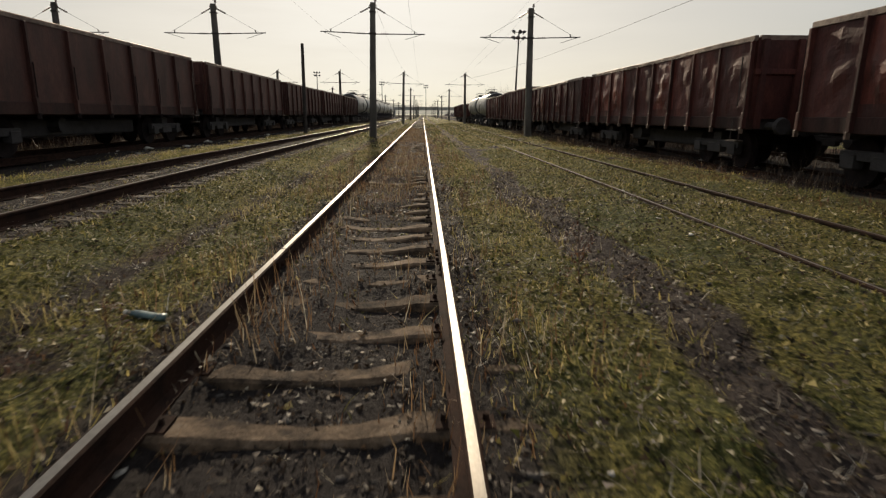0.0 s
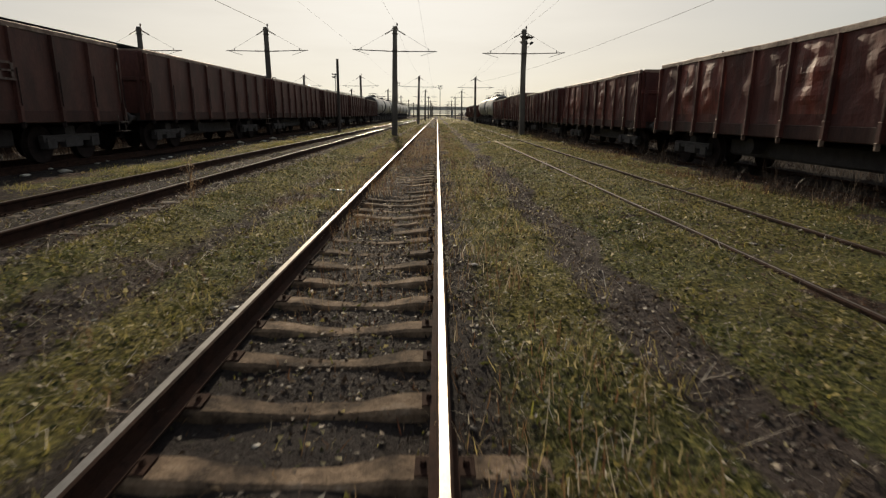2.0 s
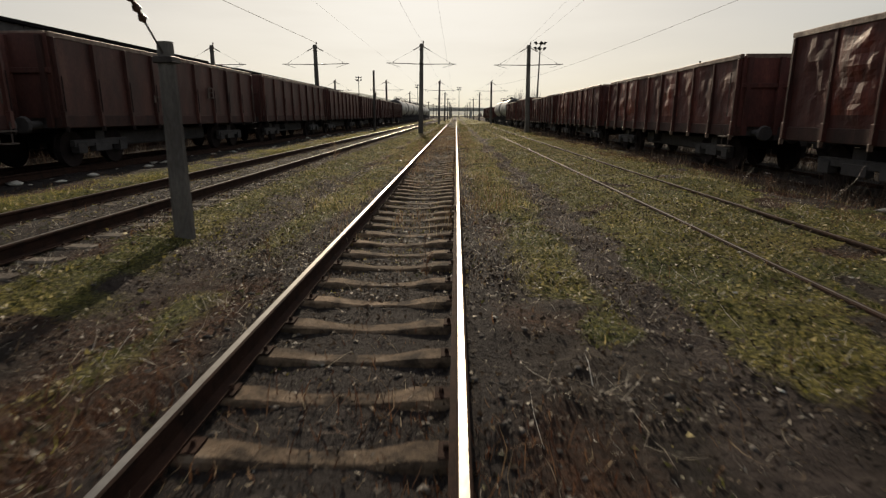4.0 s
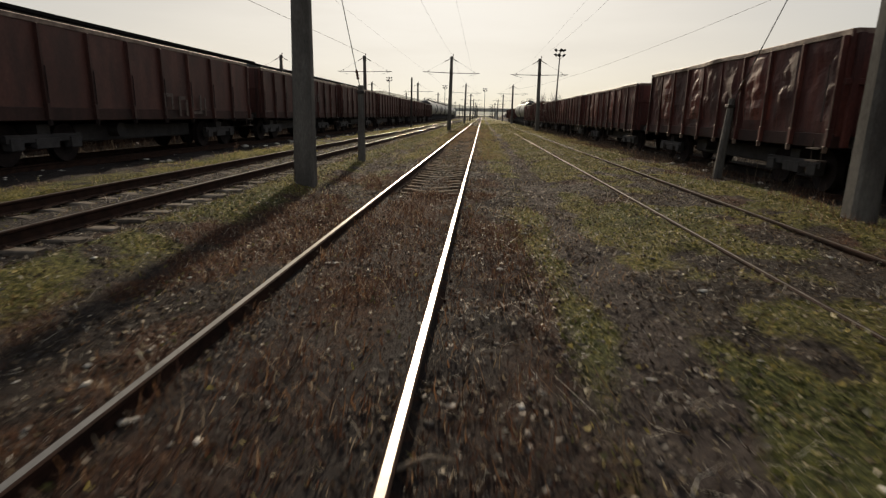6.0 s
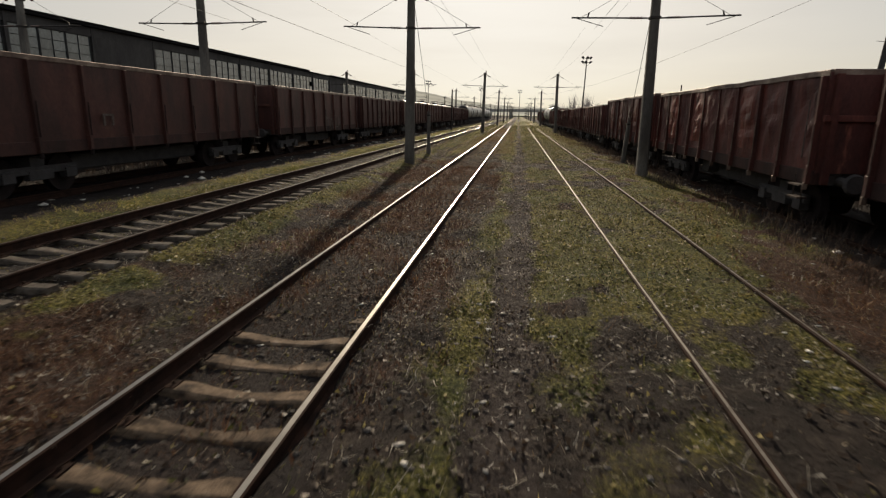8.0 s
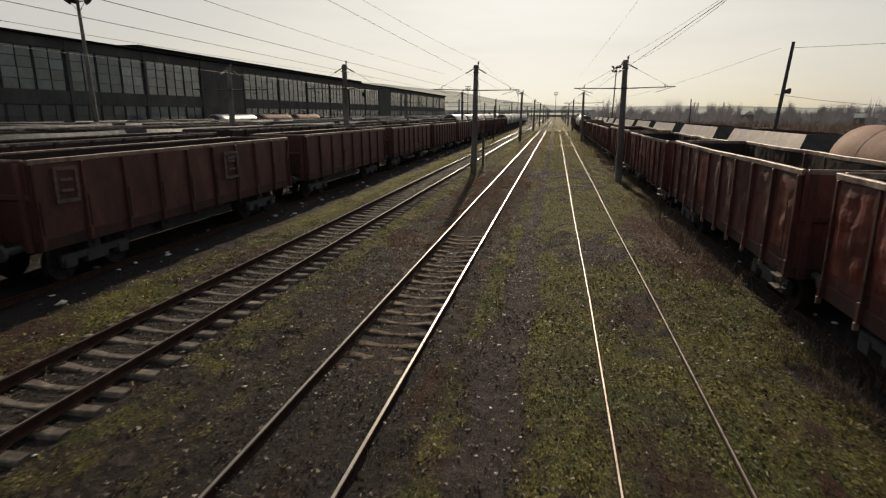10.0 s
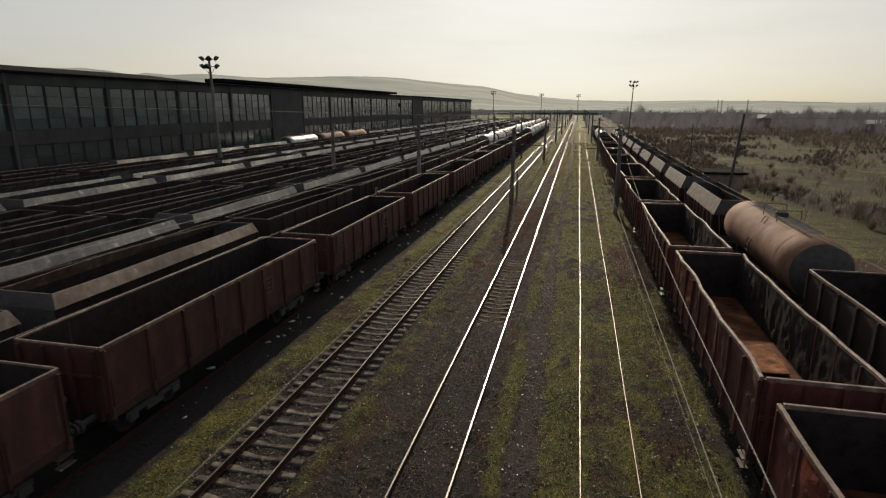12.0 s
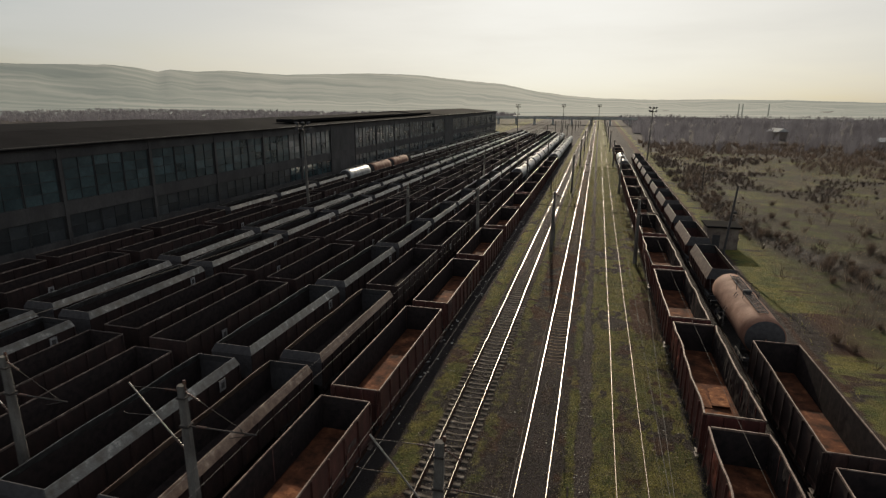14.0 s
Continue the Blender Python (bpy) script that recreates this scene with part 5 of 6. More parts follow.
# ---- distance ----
# Haze of the distance put into the colour: a pale ramp that also emits.
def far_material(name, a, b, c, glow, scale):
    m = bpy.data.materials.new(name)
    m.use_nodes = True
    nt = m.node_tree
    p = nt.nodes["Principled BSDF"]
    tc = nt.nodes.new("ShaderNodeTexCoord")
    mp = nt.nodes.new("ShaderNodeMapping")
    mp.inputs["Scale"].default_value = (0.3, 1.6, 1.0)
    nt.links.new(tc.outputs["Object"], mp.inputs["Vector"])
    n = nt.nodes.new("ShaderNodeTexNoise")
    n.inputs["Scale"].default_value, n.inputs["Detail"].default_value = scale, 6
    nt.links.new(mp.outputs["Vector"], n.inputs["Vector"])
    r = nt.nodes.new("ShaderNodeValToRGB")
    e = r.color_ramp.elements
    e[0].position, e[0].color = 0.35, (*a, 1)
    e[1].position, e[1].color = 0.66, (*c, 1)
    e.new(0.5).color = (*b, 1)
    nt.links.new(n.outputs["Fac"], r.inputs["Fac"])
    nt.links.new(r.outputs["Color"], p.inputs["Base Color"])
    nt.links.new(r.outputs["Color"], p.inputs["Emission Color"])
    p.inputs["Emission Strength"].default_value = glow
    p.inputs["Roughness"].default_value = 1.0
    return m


RIDGE = [(-75, 2.2), (-51.5, 2.36), (-43.8, 2.52), (-42.2, 2.34), (-40.5, 2.05), (-39.5, 2.26), (-37.7, 2.11), (-34.9, 2.27), (-30, 2.0), (-22.7, 2.24), (-17.2, 2.18), (-12.3, 1.75), (-9.1, 1.55), (-6.3, 1.0), (-3.1, 0.62), (0, 0.42), (5, 0.3), (12, 0.34), (16, 0.3), (22, 0.12), (40, 0.3), (70, 0.3)]
az = np.radians(np.linspace(-75, 70, 291))
ridge = np.interp(np.degrees(az), [a for a, h in RIDGE], [h for a, h in RIDGE])
ridge = ridge + (vnoise(np.degrees(az) * 1.8, az * 0, 131) - 0.5) * 0.05
rr = np.array([760, 1400, 1750, 2100, 2500, 2900, 3300])
kk = np.array([-0.01, 0.03, 0.16, 0.38, 0.68, 0.97, 1.0])
b = Build()
hv = []
for r_, k_ in zip(rr, kk):
    hs = k_ * np.tan(np.radians(ridge + 0.45 * np.clip(-np.degrees(az) / 20, 0, 1))) * 2900 + 18 * (k_ > 0.9)
    hs = hs + (fnoise(np.degrees(az) * 0.5 + r_, az * 0 + r_ * 0.01, 141) - 0.5) * 22 * (0.1 < k_ < 0.9)
    hv += [(float(1.9 + r_ * math.sin(q)), float(-88 + r_ * math.cos(q)), float(h + (2.6 if k_ < 0 else 2.0))) for q, h in zip(az, hs)]
n = len(az)
b.add(hv, [(j * n + i, j * n + i + 1, (j + 1) * n + i + 1, (j + 1) * n + i) for j in range(len(rr) - 1) for i in range(n - 1)])
# Pale, glowing tones stand for the haze in front of the hills.
HILL = far_material("haze_tinted_hill_fields", (0.088, 0.104, 0.092), (0.135, 0.146, 0.124), (0.185, 0.186, 0.158), 0.48, 0.006)
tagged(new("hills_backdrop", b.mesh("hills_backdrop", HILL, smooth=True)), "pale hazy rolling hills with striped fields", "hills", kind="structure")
# far chimneys and pylons
for q, h in ((11.9, 0.5), (12.2, 0.5), (14.2, 0.5)):
    a_ = radians(q)
    x, y = 1.9 + 900 * math.sin(a_), -88 + 900 * math.cos(a_)
    # The chimneys share the hills' painted, glowing haze.
    tagged(new("factory_chimney", Build().tube((x, y, -2), (x, y, 14 + 900 * math.tan(radians(h - 0.2))), 1.1, 0.7, 12).mesh("factory_chimney", HILL)), "slim far chimney with haze put into its colour", "chimney", "far chimneys")

# ---- scrub and bare trees ----
def blade_material(name, ramp_stops, trans=0.45):
    m = bpy.data.materials.new(name)
    m.use_nodes = True
    nt = m.node_tree
    p = nt.nodes["Principled BSDF"]
    g = nt.nodes.new("ShaderNodeNewGeometry")
    r = nt.nodes.new("ShaderNodeValToRGB")
    e = r.color_ramp.elements
    e[0].position, e[0].color = ramp_stops[0][0], (*ramp_stops[0][1], 1)
    e[1].position, e[1].color = ramp_stops[-1][0], (*ramp_stops[-1][1], 1)
    for q, c in ramp_stops[1:-1]:
        e.new(q).color = (*c, 1)
    nt.links.new(g.outputs["Random Per Island"], r.inputs["Fac"])
    nt.links.new(r.outputs["Color"], p.inputs["Base Color"])
    p.inputs["Roughness"].default_value = 0.6
    p.inputs["Specular IOR Level"].default_value = 0.3
    tr = nt.nodes.new("ShaderNodeBsdfTranslucent")
    nt.links.new(r.outputs["Color"], tr.inputs["Color"])
    mx = nt.nodes.new("ShaderNodeMixShader")
    mx.inputs[0].default_value = trans
    nt.links.new(p.outputs["BSDF"], mx.inputs[1])
    nt.links.new(tr.outputs["BSDF"], mx.inputs[2])
    nt.links.new(mx.outputs["Shader"], nt.nodes["Material Output"].inputs["Surface"])
    return m


TWIG = blade_material("bare_twigs", [(0.0, (0.04, 0.029, 0.024)), (0.5, (0.095, 0.069, 0.053)), (0.9, (0.17, 0.125, 0.095)), (1.0, (0.3, 0.235, 0.175))], 0.35)
BRAMBLE = blade_material("dark_bramble", [(0.0, (0.022, 0.016, 0.014)), (0.6, (0.06, 0.043, 0.034)), (0.93, (0.11, 0.08, 0.06)), (1.0, (0.26, 0.2, 0.14))], 0.2)
# Greyed twigs with emission: haze over the far woods put into the material.
FAR_TWIG = far_material("haze_tinted_twigs", (0.05, 0.043, 0.041), (0.072, 0.063, 0.06), (0.105, 0.092, 0.087), 0.85, 0.05)
BARK = material("bark", (0.17, 0.135, 0.11), (0.10, 0.08, 0.066), 6, 0.95, 0, 0.5, 30)


def ribbons(base, tip, w, bend):
    """Tapered two-segment strips from arrays of base and tip points."""
    n_ = len(base)
    d = tip - base
    side = np.stack([d[:, 1] + 0.3 * d[:, 2], -d[:, 0], 0.2 * d[:, 0]], -1)
    side = side / (np.linalg.norm(side, axis=1, keepdims=True) + 1e-6) * w[:, None]
    mid = base + d * 0.55 + bend
    v = np.stack([base - side, base + side, mid + side * 0.7, mid - side * 0.7, tip], 1).reshape(-1, 3)
    k = np.arange(n_)[:, None] * 5
    return v, np.concatenate([k, k + 1, k + 2, k + 3], 1), np.concatenate([k + 3, k + 2, k + 4], 1)


def raw_mesh(name, v, q, t, *mats):
    me = bpy.data.meshes.new(name)
    nq, ntr = len(q), len(t)
    me.vertices.add(len(v))
    me.vertices.foreach_set("co", np.asarray(v, np.float32).ravel())
    loops = np.concatenate([np.asarray(q).ravel(), np.asarray(t).ravel()]).astype(np.int32)
    me.loops.add(len(loops))
    me.loops.foreach_set("vertex_index", loops)
    me.polygons.add(nq + ntr)
    me.polygons.foreach_set("loop_start", np.concatenate([np.arange(nq) * 4, nq * 4 + np.arange(ntr) * 3]).astype(np.int32))
    for m in mats:
        me.materials.append(m)
    me.update(calc_edges=True)
    me.validate()
    return me


def twigs(cx, cy, cz, H, R, count, rng, droop=0.0):
    """Twigs that fan up and outward from low limbs around a centre."""
    a = rng.rand(count) * 2 * math.pi
    lev = rng.rand(count) ** 0.7
    rad = R * (0.15 + 0.85 * rng.rand(count)) * (0.25 + 0.75 * np.sin(np.clip(lev * 1.25, 0, 1) * math.pi * 0.75))
    tip = np.stack([cx + rad * np.cos(a), cy + rad * np.sin(a), cz + H * (0.2 + 0.8 * lev) * (0.8 + 0.2 * rng.rand(count))], -1)
    base = np.stack([cx + rad * 0.35 * np.cos(a + rng.randn(count) * 0.3), cy + rad * 0.35 * np.sin(a), cz + H * lev * 0.35 * rng.rand(count)], -1)
    return base, tip


def shrub_mesh(H, R, count, seed):
    rng = np.random.RandomState(seed)
    b0, t0 = twigs(0, 0, 0, H, R, count, rng)
    w = 0.006 + 0.008 * rng.rand(count)
    v, q, t = ribbons(b0, t0, w * H / 2.5, rng.randn(count, 3) * 0.05 * H)
    return raw_mesh("twigs", v, q, t, TWIG)


rs = random.Random(5)
SH = []
for i in range(4):
    w = new("bare_shrub")
    part("crown", shrub_mesh(2.2, 1.7, 420, 60 + i), None, w)
    part("stem", Build().tube((0, 0, -0.2), (0.1, 0, 1.0), 0.04, 0.02, 6), BARK, w)
    SH.append(w)
used = set()
for i in range(110):
    x, y = 21.5 + rs.random() ** 1.2 * 55, -50 + rs.random() * 180
    if i < 50:
        y = -45 + rs.random() * 110
        x = 21.5 + max(0, 8 - y) * 0.27 + rs.random() * 5.5
    if 16 < x < 21.5 and -12 < y < -3:
        continue
    p = SH[i % 4]
    o = p if p not in used else copy_thing(p, pose(0, 0, 0))
    used.add(p)
    s = rs.uniform(0.45, 0.95)
    gz = float(ground_z(np.array(x), np.array(y)))
    o.matrix_basis = pose(x, y, gz, 0, 0, rs.uniform(0, 360)) @ Matrix.Diagonal((s, s, s * rs.uniform(0.6, 1.0), 1))
    tagged(o, "leafless brown shrub standing in rough grass", "shrub", "shrubs of the waste ground")


def thicket(name, label, n_, xr, yr, H, per, seed, dens=None, mat=None, wide=0.55, fat=0.0002):
    rng = np.random.RandomState(seed)
    x = xr[0] + rng.rand(n_) * (xr[1] - xr[0])
    y = yr[0] + rng.rand(n_) * (yr[1] - yr[0])
    if dens is not None:
        k = dens(x, y) > rng.rand(n_)
        x, y = x[k], y[k]
    z = ground_z(x, y)
    h = H * (0.35 + 0.65 * rng.rand(len(x)) * fnoise(x * 0.03, y * 0.03, seed) * 1.6)
    bb, tt, ww = [], [], []
    for i in range(len(x)):
        b0, t0 = twigs(x[i], y[i], z[i], h[i], h[i] * wide, per, rng)
        bb.append(b0)
        tt.append(t0)
        ww.append(np.full(per, 0.008 + fat * max(0.0, y[i] + 60)))
    bb, tt, ww = np.concatenate(bb), np.concatenate(tt), np.concatenate(ww)
    v, q, t = ribbons(bb, tt, ww, rng.randn(len(bb), 3) * 0.12)
    o = new(name, raw_mesh(name, v, q, t, mat or TWIG))
    return tagged(o, label, "woodland", kind="stuff")


thicket("scrub_belt", "brown leafless scrub thickets on the waste ground", 8500, (21, 170), (-60, 215), 3.0, 26, 301, lambda x, y: np.clip(step(0.46, 0.58, fnoise(x * 0.05, y * 0.03, 303)) * 0.8 * (0.3 + 0.7 * step(60, 190, y + x * 0.5)) + step(120, 190, y + x * 0.3) * 0.75, 0, 1), None, 0.85)
thicket("scrub_drift", "low dark bramble and scrub beside the lane", 6500, (20.5, 75), (-62, 130), 1.7, 26, 341, drift_belt, BRAMBLE, 1.0)
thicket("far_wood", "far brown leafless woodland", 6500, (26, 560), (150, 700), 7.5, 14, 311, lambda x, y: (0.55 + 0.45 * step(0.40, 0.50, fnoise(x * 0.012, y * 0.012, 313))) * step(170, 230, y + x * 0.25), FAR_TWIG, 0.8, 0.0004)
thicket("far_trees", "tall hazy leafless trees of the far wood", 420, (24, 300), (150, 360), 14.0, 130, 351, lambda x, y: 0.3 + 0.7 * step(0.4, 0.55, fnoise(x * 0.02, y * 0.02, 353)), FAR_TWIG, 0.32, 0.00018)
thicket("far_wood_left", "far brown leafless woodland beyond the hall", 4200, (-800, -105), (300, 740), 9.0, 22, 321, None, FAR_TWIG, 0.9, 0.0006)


# far houses among the trees
def house(x, y, w, l, h, turn, pale):
    o = new("far_house")
    part("wall", Build().box(-w / 2, w / 2, -l / 2, l / 2, -1, h), BRICKY, o)
    part("roof", Build().loft([[(-w / 2 - 0.4, q, h), (w / 2 + 0.4, q, h), (0, q, h + w * 0.32)] for q in (-l / 2 - 0.4, l / 2 + 0.4)]), PALE_CONC if pale else WALL, o, "pale metal roof" if pale else "dark roof")
    place(o, pose(x, y, float(ground_z(np.array(x), np.array(y))), 0, 0, turn))
    tagged(o, "far house with a pale metal roof among bare trees" if pale else "far house with a dark roof among bare trees", "house", "far houses")


for x, y, w, l, h, turn, pale in ((126, 206, 5, 9, 3.0, 40, True), (98, 268, 6, 9, 4.0, 20, True)):
    house(x, y, w, l, h, turn, pale)

# ---- grass, weeds and stones ----
MOSS = blade_material("moss_and_grass", [(0.0, (0.06, 0.075, 0.02)), (0.4, (0.18, 0.185, 0.042)), (0.75, (0.38, 0.325, 0.08)), (0.95, (0.52, 0.42, 0.17)), (1.0, (0.68, 0.58, 0.38))], 0.62)
STRAW_GREEN = blade_material("yellowing_grass", [(0.0, (0.13, 0.13, 0.04)), (0.4, (0.30, 0.26, 0.085)), (0.8, (0.50, 0.40, 0.17)), (1.0, (0.68, 0.57, 0.32))], 0.62)
STRAW = blade_material("dry_straw", [(0.0, (0.11, 0.055, 0.028)), (0.5, (0.26, 0.15, 0.075)), (0.85, (0.36, 0.27, 0.16)), (1.0, (0.6, 0.52, 0.38))], 0.35)
DEAD = blade_material("red_brown_dead_growth", [(0.0, (0.03, 0.014, 0.009)), (0.6, (0.095, 0.04, 0.022)), (0.93, (0.21, 0.11, 0.055)), (1.0, (0.5, 0.4, 0.28))], 0.4)


RUSTY = blade_material("rusty_dead_moss", [(0.0, (0.06, 0.026, 0.014)), (0.5, (0.18, 0.08, 0.034)), (0.9, (0.34, 0.18, 0.08)), (1.0, (0.55, 0.4, 0.24))], 0.5)


def rusty(x, y):
    """Where the dead growth has turned a bright red-brown."""
    n = step(0.42, 0.58, fnoise(x * 1.4, y * 0.9, 163))
    a = step(-24.6, -23.2, y) * (1 - step(-19.5, -17.5, y)) * step(1.25, 0.6, np.abs(x - 1.75))
    b = step(-44, -40, y) * (1 - step(-34, -30, y)) * step(1.5, 0.8, np.abs(x - 7.1))
    c = step(-38, -35, y) * (1 - step(-18, -15, y)) * step(2.6, 1.6, np.abs(x + 1.0)) * 0.55 * n
    d = step(0, 3, y) * (1 - step(14, 22, y)) * step(0.9, 1.0, np.abs(x)) * step(2.0, 1.5, np.abs(x)) * 0.5 * n
    return np.clip((a + b) * (0.35 + 0.65 * n) + c + d, 0, 1)


def scatter(n_, xr, yr, dens, seed):
    rng = np.random.RandomState(seed)
    x = xr[0] + rng.rand(n_) * (xr[1] - xr[0])
    y = yr[0] + rng.rand(n_) * (yr[1] - yr[0])
    k = dens(x, y) > rng.rand(n_)
    # keep the rail heads clear
    for c in (XA, XB, XC):
        for s in (-HALF, HALF):
            k &= np.abs(x - c - s) > 0.05
    return x[k], y[k], rng


def blades(name, label, n_, xr, yr, dens, h0, h1, w, lean, mat, seed):
    x, y, rng = scatter(n_, xr, yr, dens, seed)
    m_ = len(x)
    z = ground_z(x, y) - 0.01
    base = np.stack([x, y, z], -1)
    h = (h0 + (h1 - h0) * rng.rand(m_) ** 2) * (0.55 + 0.9 * step(0.35, 0.75, fnoise(x * 3.1, y * 3.1, 77)))
    tip = base + np.stack([rng.randn(m_) * lean * h, rng.randn(m_) * lean * h, h], -1)
    v, q, t = ribbons(base, tip, np.full(m_, w) * (0.6 + 0.8 * rng.rand(m_)), rng.randn(m_, 3) * (lean * 0.15 * h)[:, None])
    return tagged(new(name, raw_mesh(name, v, q, t, mat)), label, "grass", kind="stuff")


near_span = lambda x, y: 1 - 0.75 * step(15, 45, y)
blades("short_grass", "short yellow-green moss and grass", 330000, (-7.0, 8.0), (-46, 45), lambda x, y: green(x, y) * near_span(x, y), 0.015, 0.065, 0.0042, 1.0, MOSS, 501)
blades("short_grass", "short yellow-green grass of the rear yard", 120000, (-8.2, 9.0), (-90, -46), lambda x, y: green(x, y), 0.02, 0.075, 0.007, 0.8, MOSS, 502)
blades("dead_growth", "low red-brown dead growth", 170000, (-8.2, 9.0), (-54, 50), lambda x, y: dry(x, y) ** 1.5 * near_span(x, y) * (1 - 0.5 * green(x, y)), 0.02, 0.10, 0.005, 0.9, DEAD, 503)
blades("straw", "scattered pale dry grass stalks", 75000, (-8.0, 8.6), (-54, 40), lambda x, y: 0.2 + 0.8 * step(0.5, 0.65, fnoise(x * 0.9, y * 0.9, 87)), 0.03, 0.15, 0.0024, 1.1, STRAW, 504)
blades("track_weeds", "dry brown weeds between the rails", 52000, (-1.7, 1.9), (-10, 60), lambda x, y: np.clip(0.5 * step(0.5, 0.62, fnoise(x * 1.1, y * 0.6, 89)) + 0.8 * heaped(x, y) * step(0.8, 0.7, np.abs(x)), 0, 1), 0.07, 0.30, 0.003, 0.25, STRAW, 505)
blades("verge_grass", "taller tufts along the wagon lines", 42000, (-7.5, -6.0), (-60, 50), lambda x, y: step(0.42, 0.6, fnoise(x * 0.9, y * 0.5, 93)), 0.03, 0.13, 0.0035, 0.8, MOSS, 506)
blades("verge_grass", "taller tufts along the right wagon line", 40000, (6.2, 8.9), (-60, 40), lambda x, y: step(0.46, 0.62, fnoise(x * 0.9, y * 0.5, 95)), 0.05, 0.22, 0.004, 0.5, DEAD, 507)
blades("verge_weeds", "tall dead weeds against the wagon wheels", 26000, (7.35, 8.7), (-50, 45), lambda x, y: step(0.42, 0.6, fnoise(x * 0.7, y * 0.45, 153)), 0.12, 0.6, 0.005, 0.35, BRAMBLE, 515)
blades("rail_tufts", "thin upright grass tufts beside the polished rails", 30000, (-2.4, 2.3), (-7.5, 22), lambda x, y: step(0.85, 0.95, np.abs(x)) * step(0.46, 0.62, fnoise(x * 1.6, y * 1.2, 157)), 0.05, 0.2, 0.0026, 0.5, STRAW_GREEN, 516)
# Added weeds: they block the sunlit strips seen beneath the wagons.
blades("gap_weeds", "added dark weeds that hide sunlit ground between the wagons", 22000, (-13.0, -11.4), (-58, 70), lambda x, y: 0.3 + 0.7 * step(0.4, 0.55, fnoise(x * 0.6, y * 0.4, 159)), 0.15, 0.55, 0.008, 0.35, BRAMBLE, 517)
blades("gap_weeds", "added dark weeds that hide sunlit ground between the wagons", 22000, (11.1, 12.6), (-50, 70), lambda x, y: 0.3 + 0.7 * step(0.4, 0.55, fnoise(x * 0.6, y * 0.4, 161)), 0.15, 0.55, 0.008, 0.35, BRAMBLE, 518)
blades("rusty_growth", "matted rust-coloured dead moss", 150000, (-3.6, 8.4), (-45, 22), rusty, 0.015, 0.075, 0.0045, 1.0, RUSTY, 519)
# Added row of weeds, so the pale lane doesn't shine below the wagons.
blades("lane_weeds", "added dark weeds that hide the bright lane behind the wagons", 12000, (15.3, 16.3), (-70, 130), lambda x, y: 0.3 + 0.7 * step(0.4, 0.55, fnoise(x * 0.6, y * 0.4, 151)), 0.3, 1.0, 0.012, 0.3, BRAMBLE, 514)
tracks_off = lambda x: step(0.8, 1.1, np.abs(x - XA)) * (0.25 + 0.75 * step(0.8, 1.1, np.abs(x - XB)))
blades("dry_meadow_grass", "backlit yellow grass along the far tracks", 190000, (-8.3, 8.8), (2, 170), lambda x, y: tracks_off(x) * (0.2 + 0.8 * step(0.35, 0.6, fnoise(x * 0.7, y * 0.3, 131))) * (0.35 + 0.65 * step(5, 30, y)), 0.02, 0.10, 0.006, 0.9, STRAW_GREEN, 511)
blades("dead_growth", "matted red-brown dead growth over the buried sleepers", 60000, (-2.7, 1.7), (-40, -14), lambda x, y: dry(x, y) ** 1.6, 0.04, 0.15, 0.004, 0.7, DEAD, 512)
blades("dry_stalks", "pale dry stalks on the waste ground", 50000, (19.8, 90), (-70, 150), lambda x, y: step(0.35, 0.6, fnoise(x * 0.1, y * 0.07, 133)), 0.12, 0.45, 0.012, 0.6, STRAW, 513)
blades("rough_field_grass", "rough pale grass of the waste ground", 50000, (19.5, 90), (-70, 150), lambda x, y: step(0.3, 0.6, fnoise(x * 0.06, y * 0.06, 97)), 0.08, 0.28, 0.016, 0.8, MOSS, 508)


def flakes(name, label, n_, xr, yr, dens, s0, s1, mat, seed):
    """Loose leaves, bark and straw bits that lie on the ground at all tilts."""
    x, y, rng = scatter(n_, xr, yr, dens, seed)
    m_ = len(x)
    s = (s0 + (s1 - s0) * rng.rand(m_) ** 2)[:, None]
    u = rng.randn(m_, 3)
    u[:, 2] *= 0.55
    u /= np.linalg.norm(u, axis=1, keepdims=True)
    w = rng.randn(m_, 3)
    w[:, 2] *= 0.55
    w -= u * (u * w).sum(1, keepdims=True)
    w /= np.linalg.norm(w, axis=1, keepdims=True)
    c = np.stack([x, y, ground_z(x, y) + s[:, 0] * (0.15 + 0.5 * rng.rand(m_))], -1)
    v = np.stack([c - u * s * 0.6, c + u * s * 0.5 + w * s * 0.35, c + u * s * 0.1 - w * s * (0.2 + 0.4 * rng.rand(m_, 1))], 1).reshape(-1, 3)
    return tagged(new(name, raw_mesh(name, v, np.zeros((0, 4), int), np.arange(m_ * 3).reshape(-1, 3), mat)), label, "litter", kind="stuff")


# Near-white straw: glints of backlit grass blades put into the colour.
GLINT_STRAW = blade_material("glint_pale_straw", [(0.0, (0.3, 0.25, 0.19)), (0.6, (0.55, 0.49, 0.4)), (1.0, (0.8, 0.76, 0.68))], 0.5)
LITTER = blade_material("leaf_litter", [(0.0, (0.012, 0.009, 0.007)), (0.5, (0.04, 0.028, 0.02)), (0.86, (0.11, 0.075, 0.05)), (0.97, (0.30, 0.24, 0.16)), (1.0, (0.62, 0.56, 0.45))], 0.25)
MOSS_FLAKE = blade_material("moss_leaves", [(0.0, (0.025, 0.031, 0.011)), (0.45, (0.076, 0.078, 0.026)), (0.82, (0.19, 0.162, 0.058)), (0.97, (0.42, 0.36, 0.18)), (1.0, (0.7, 0.63, 0.46))], 0.5)
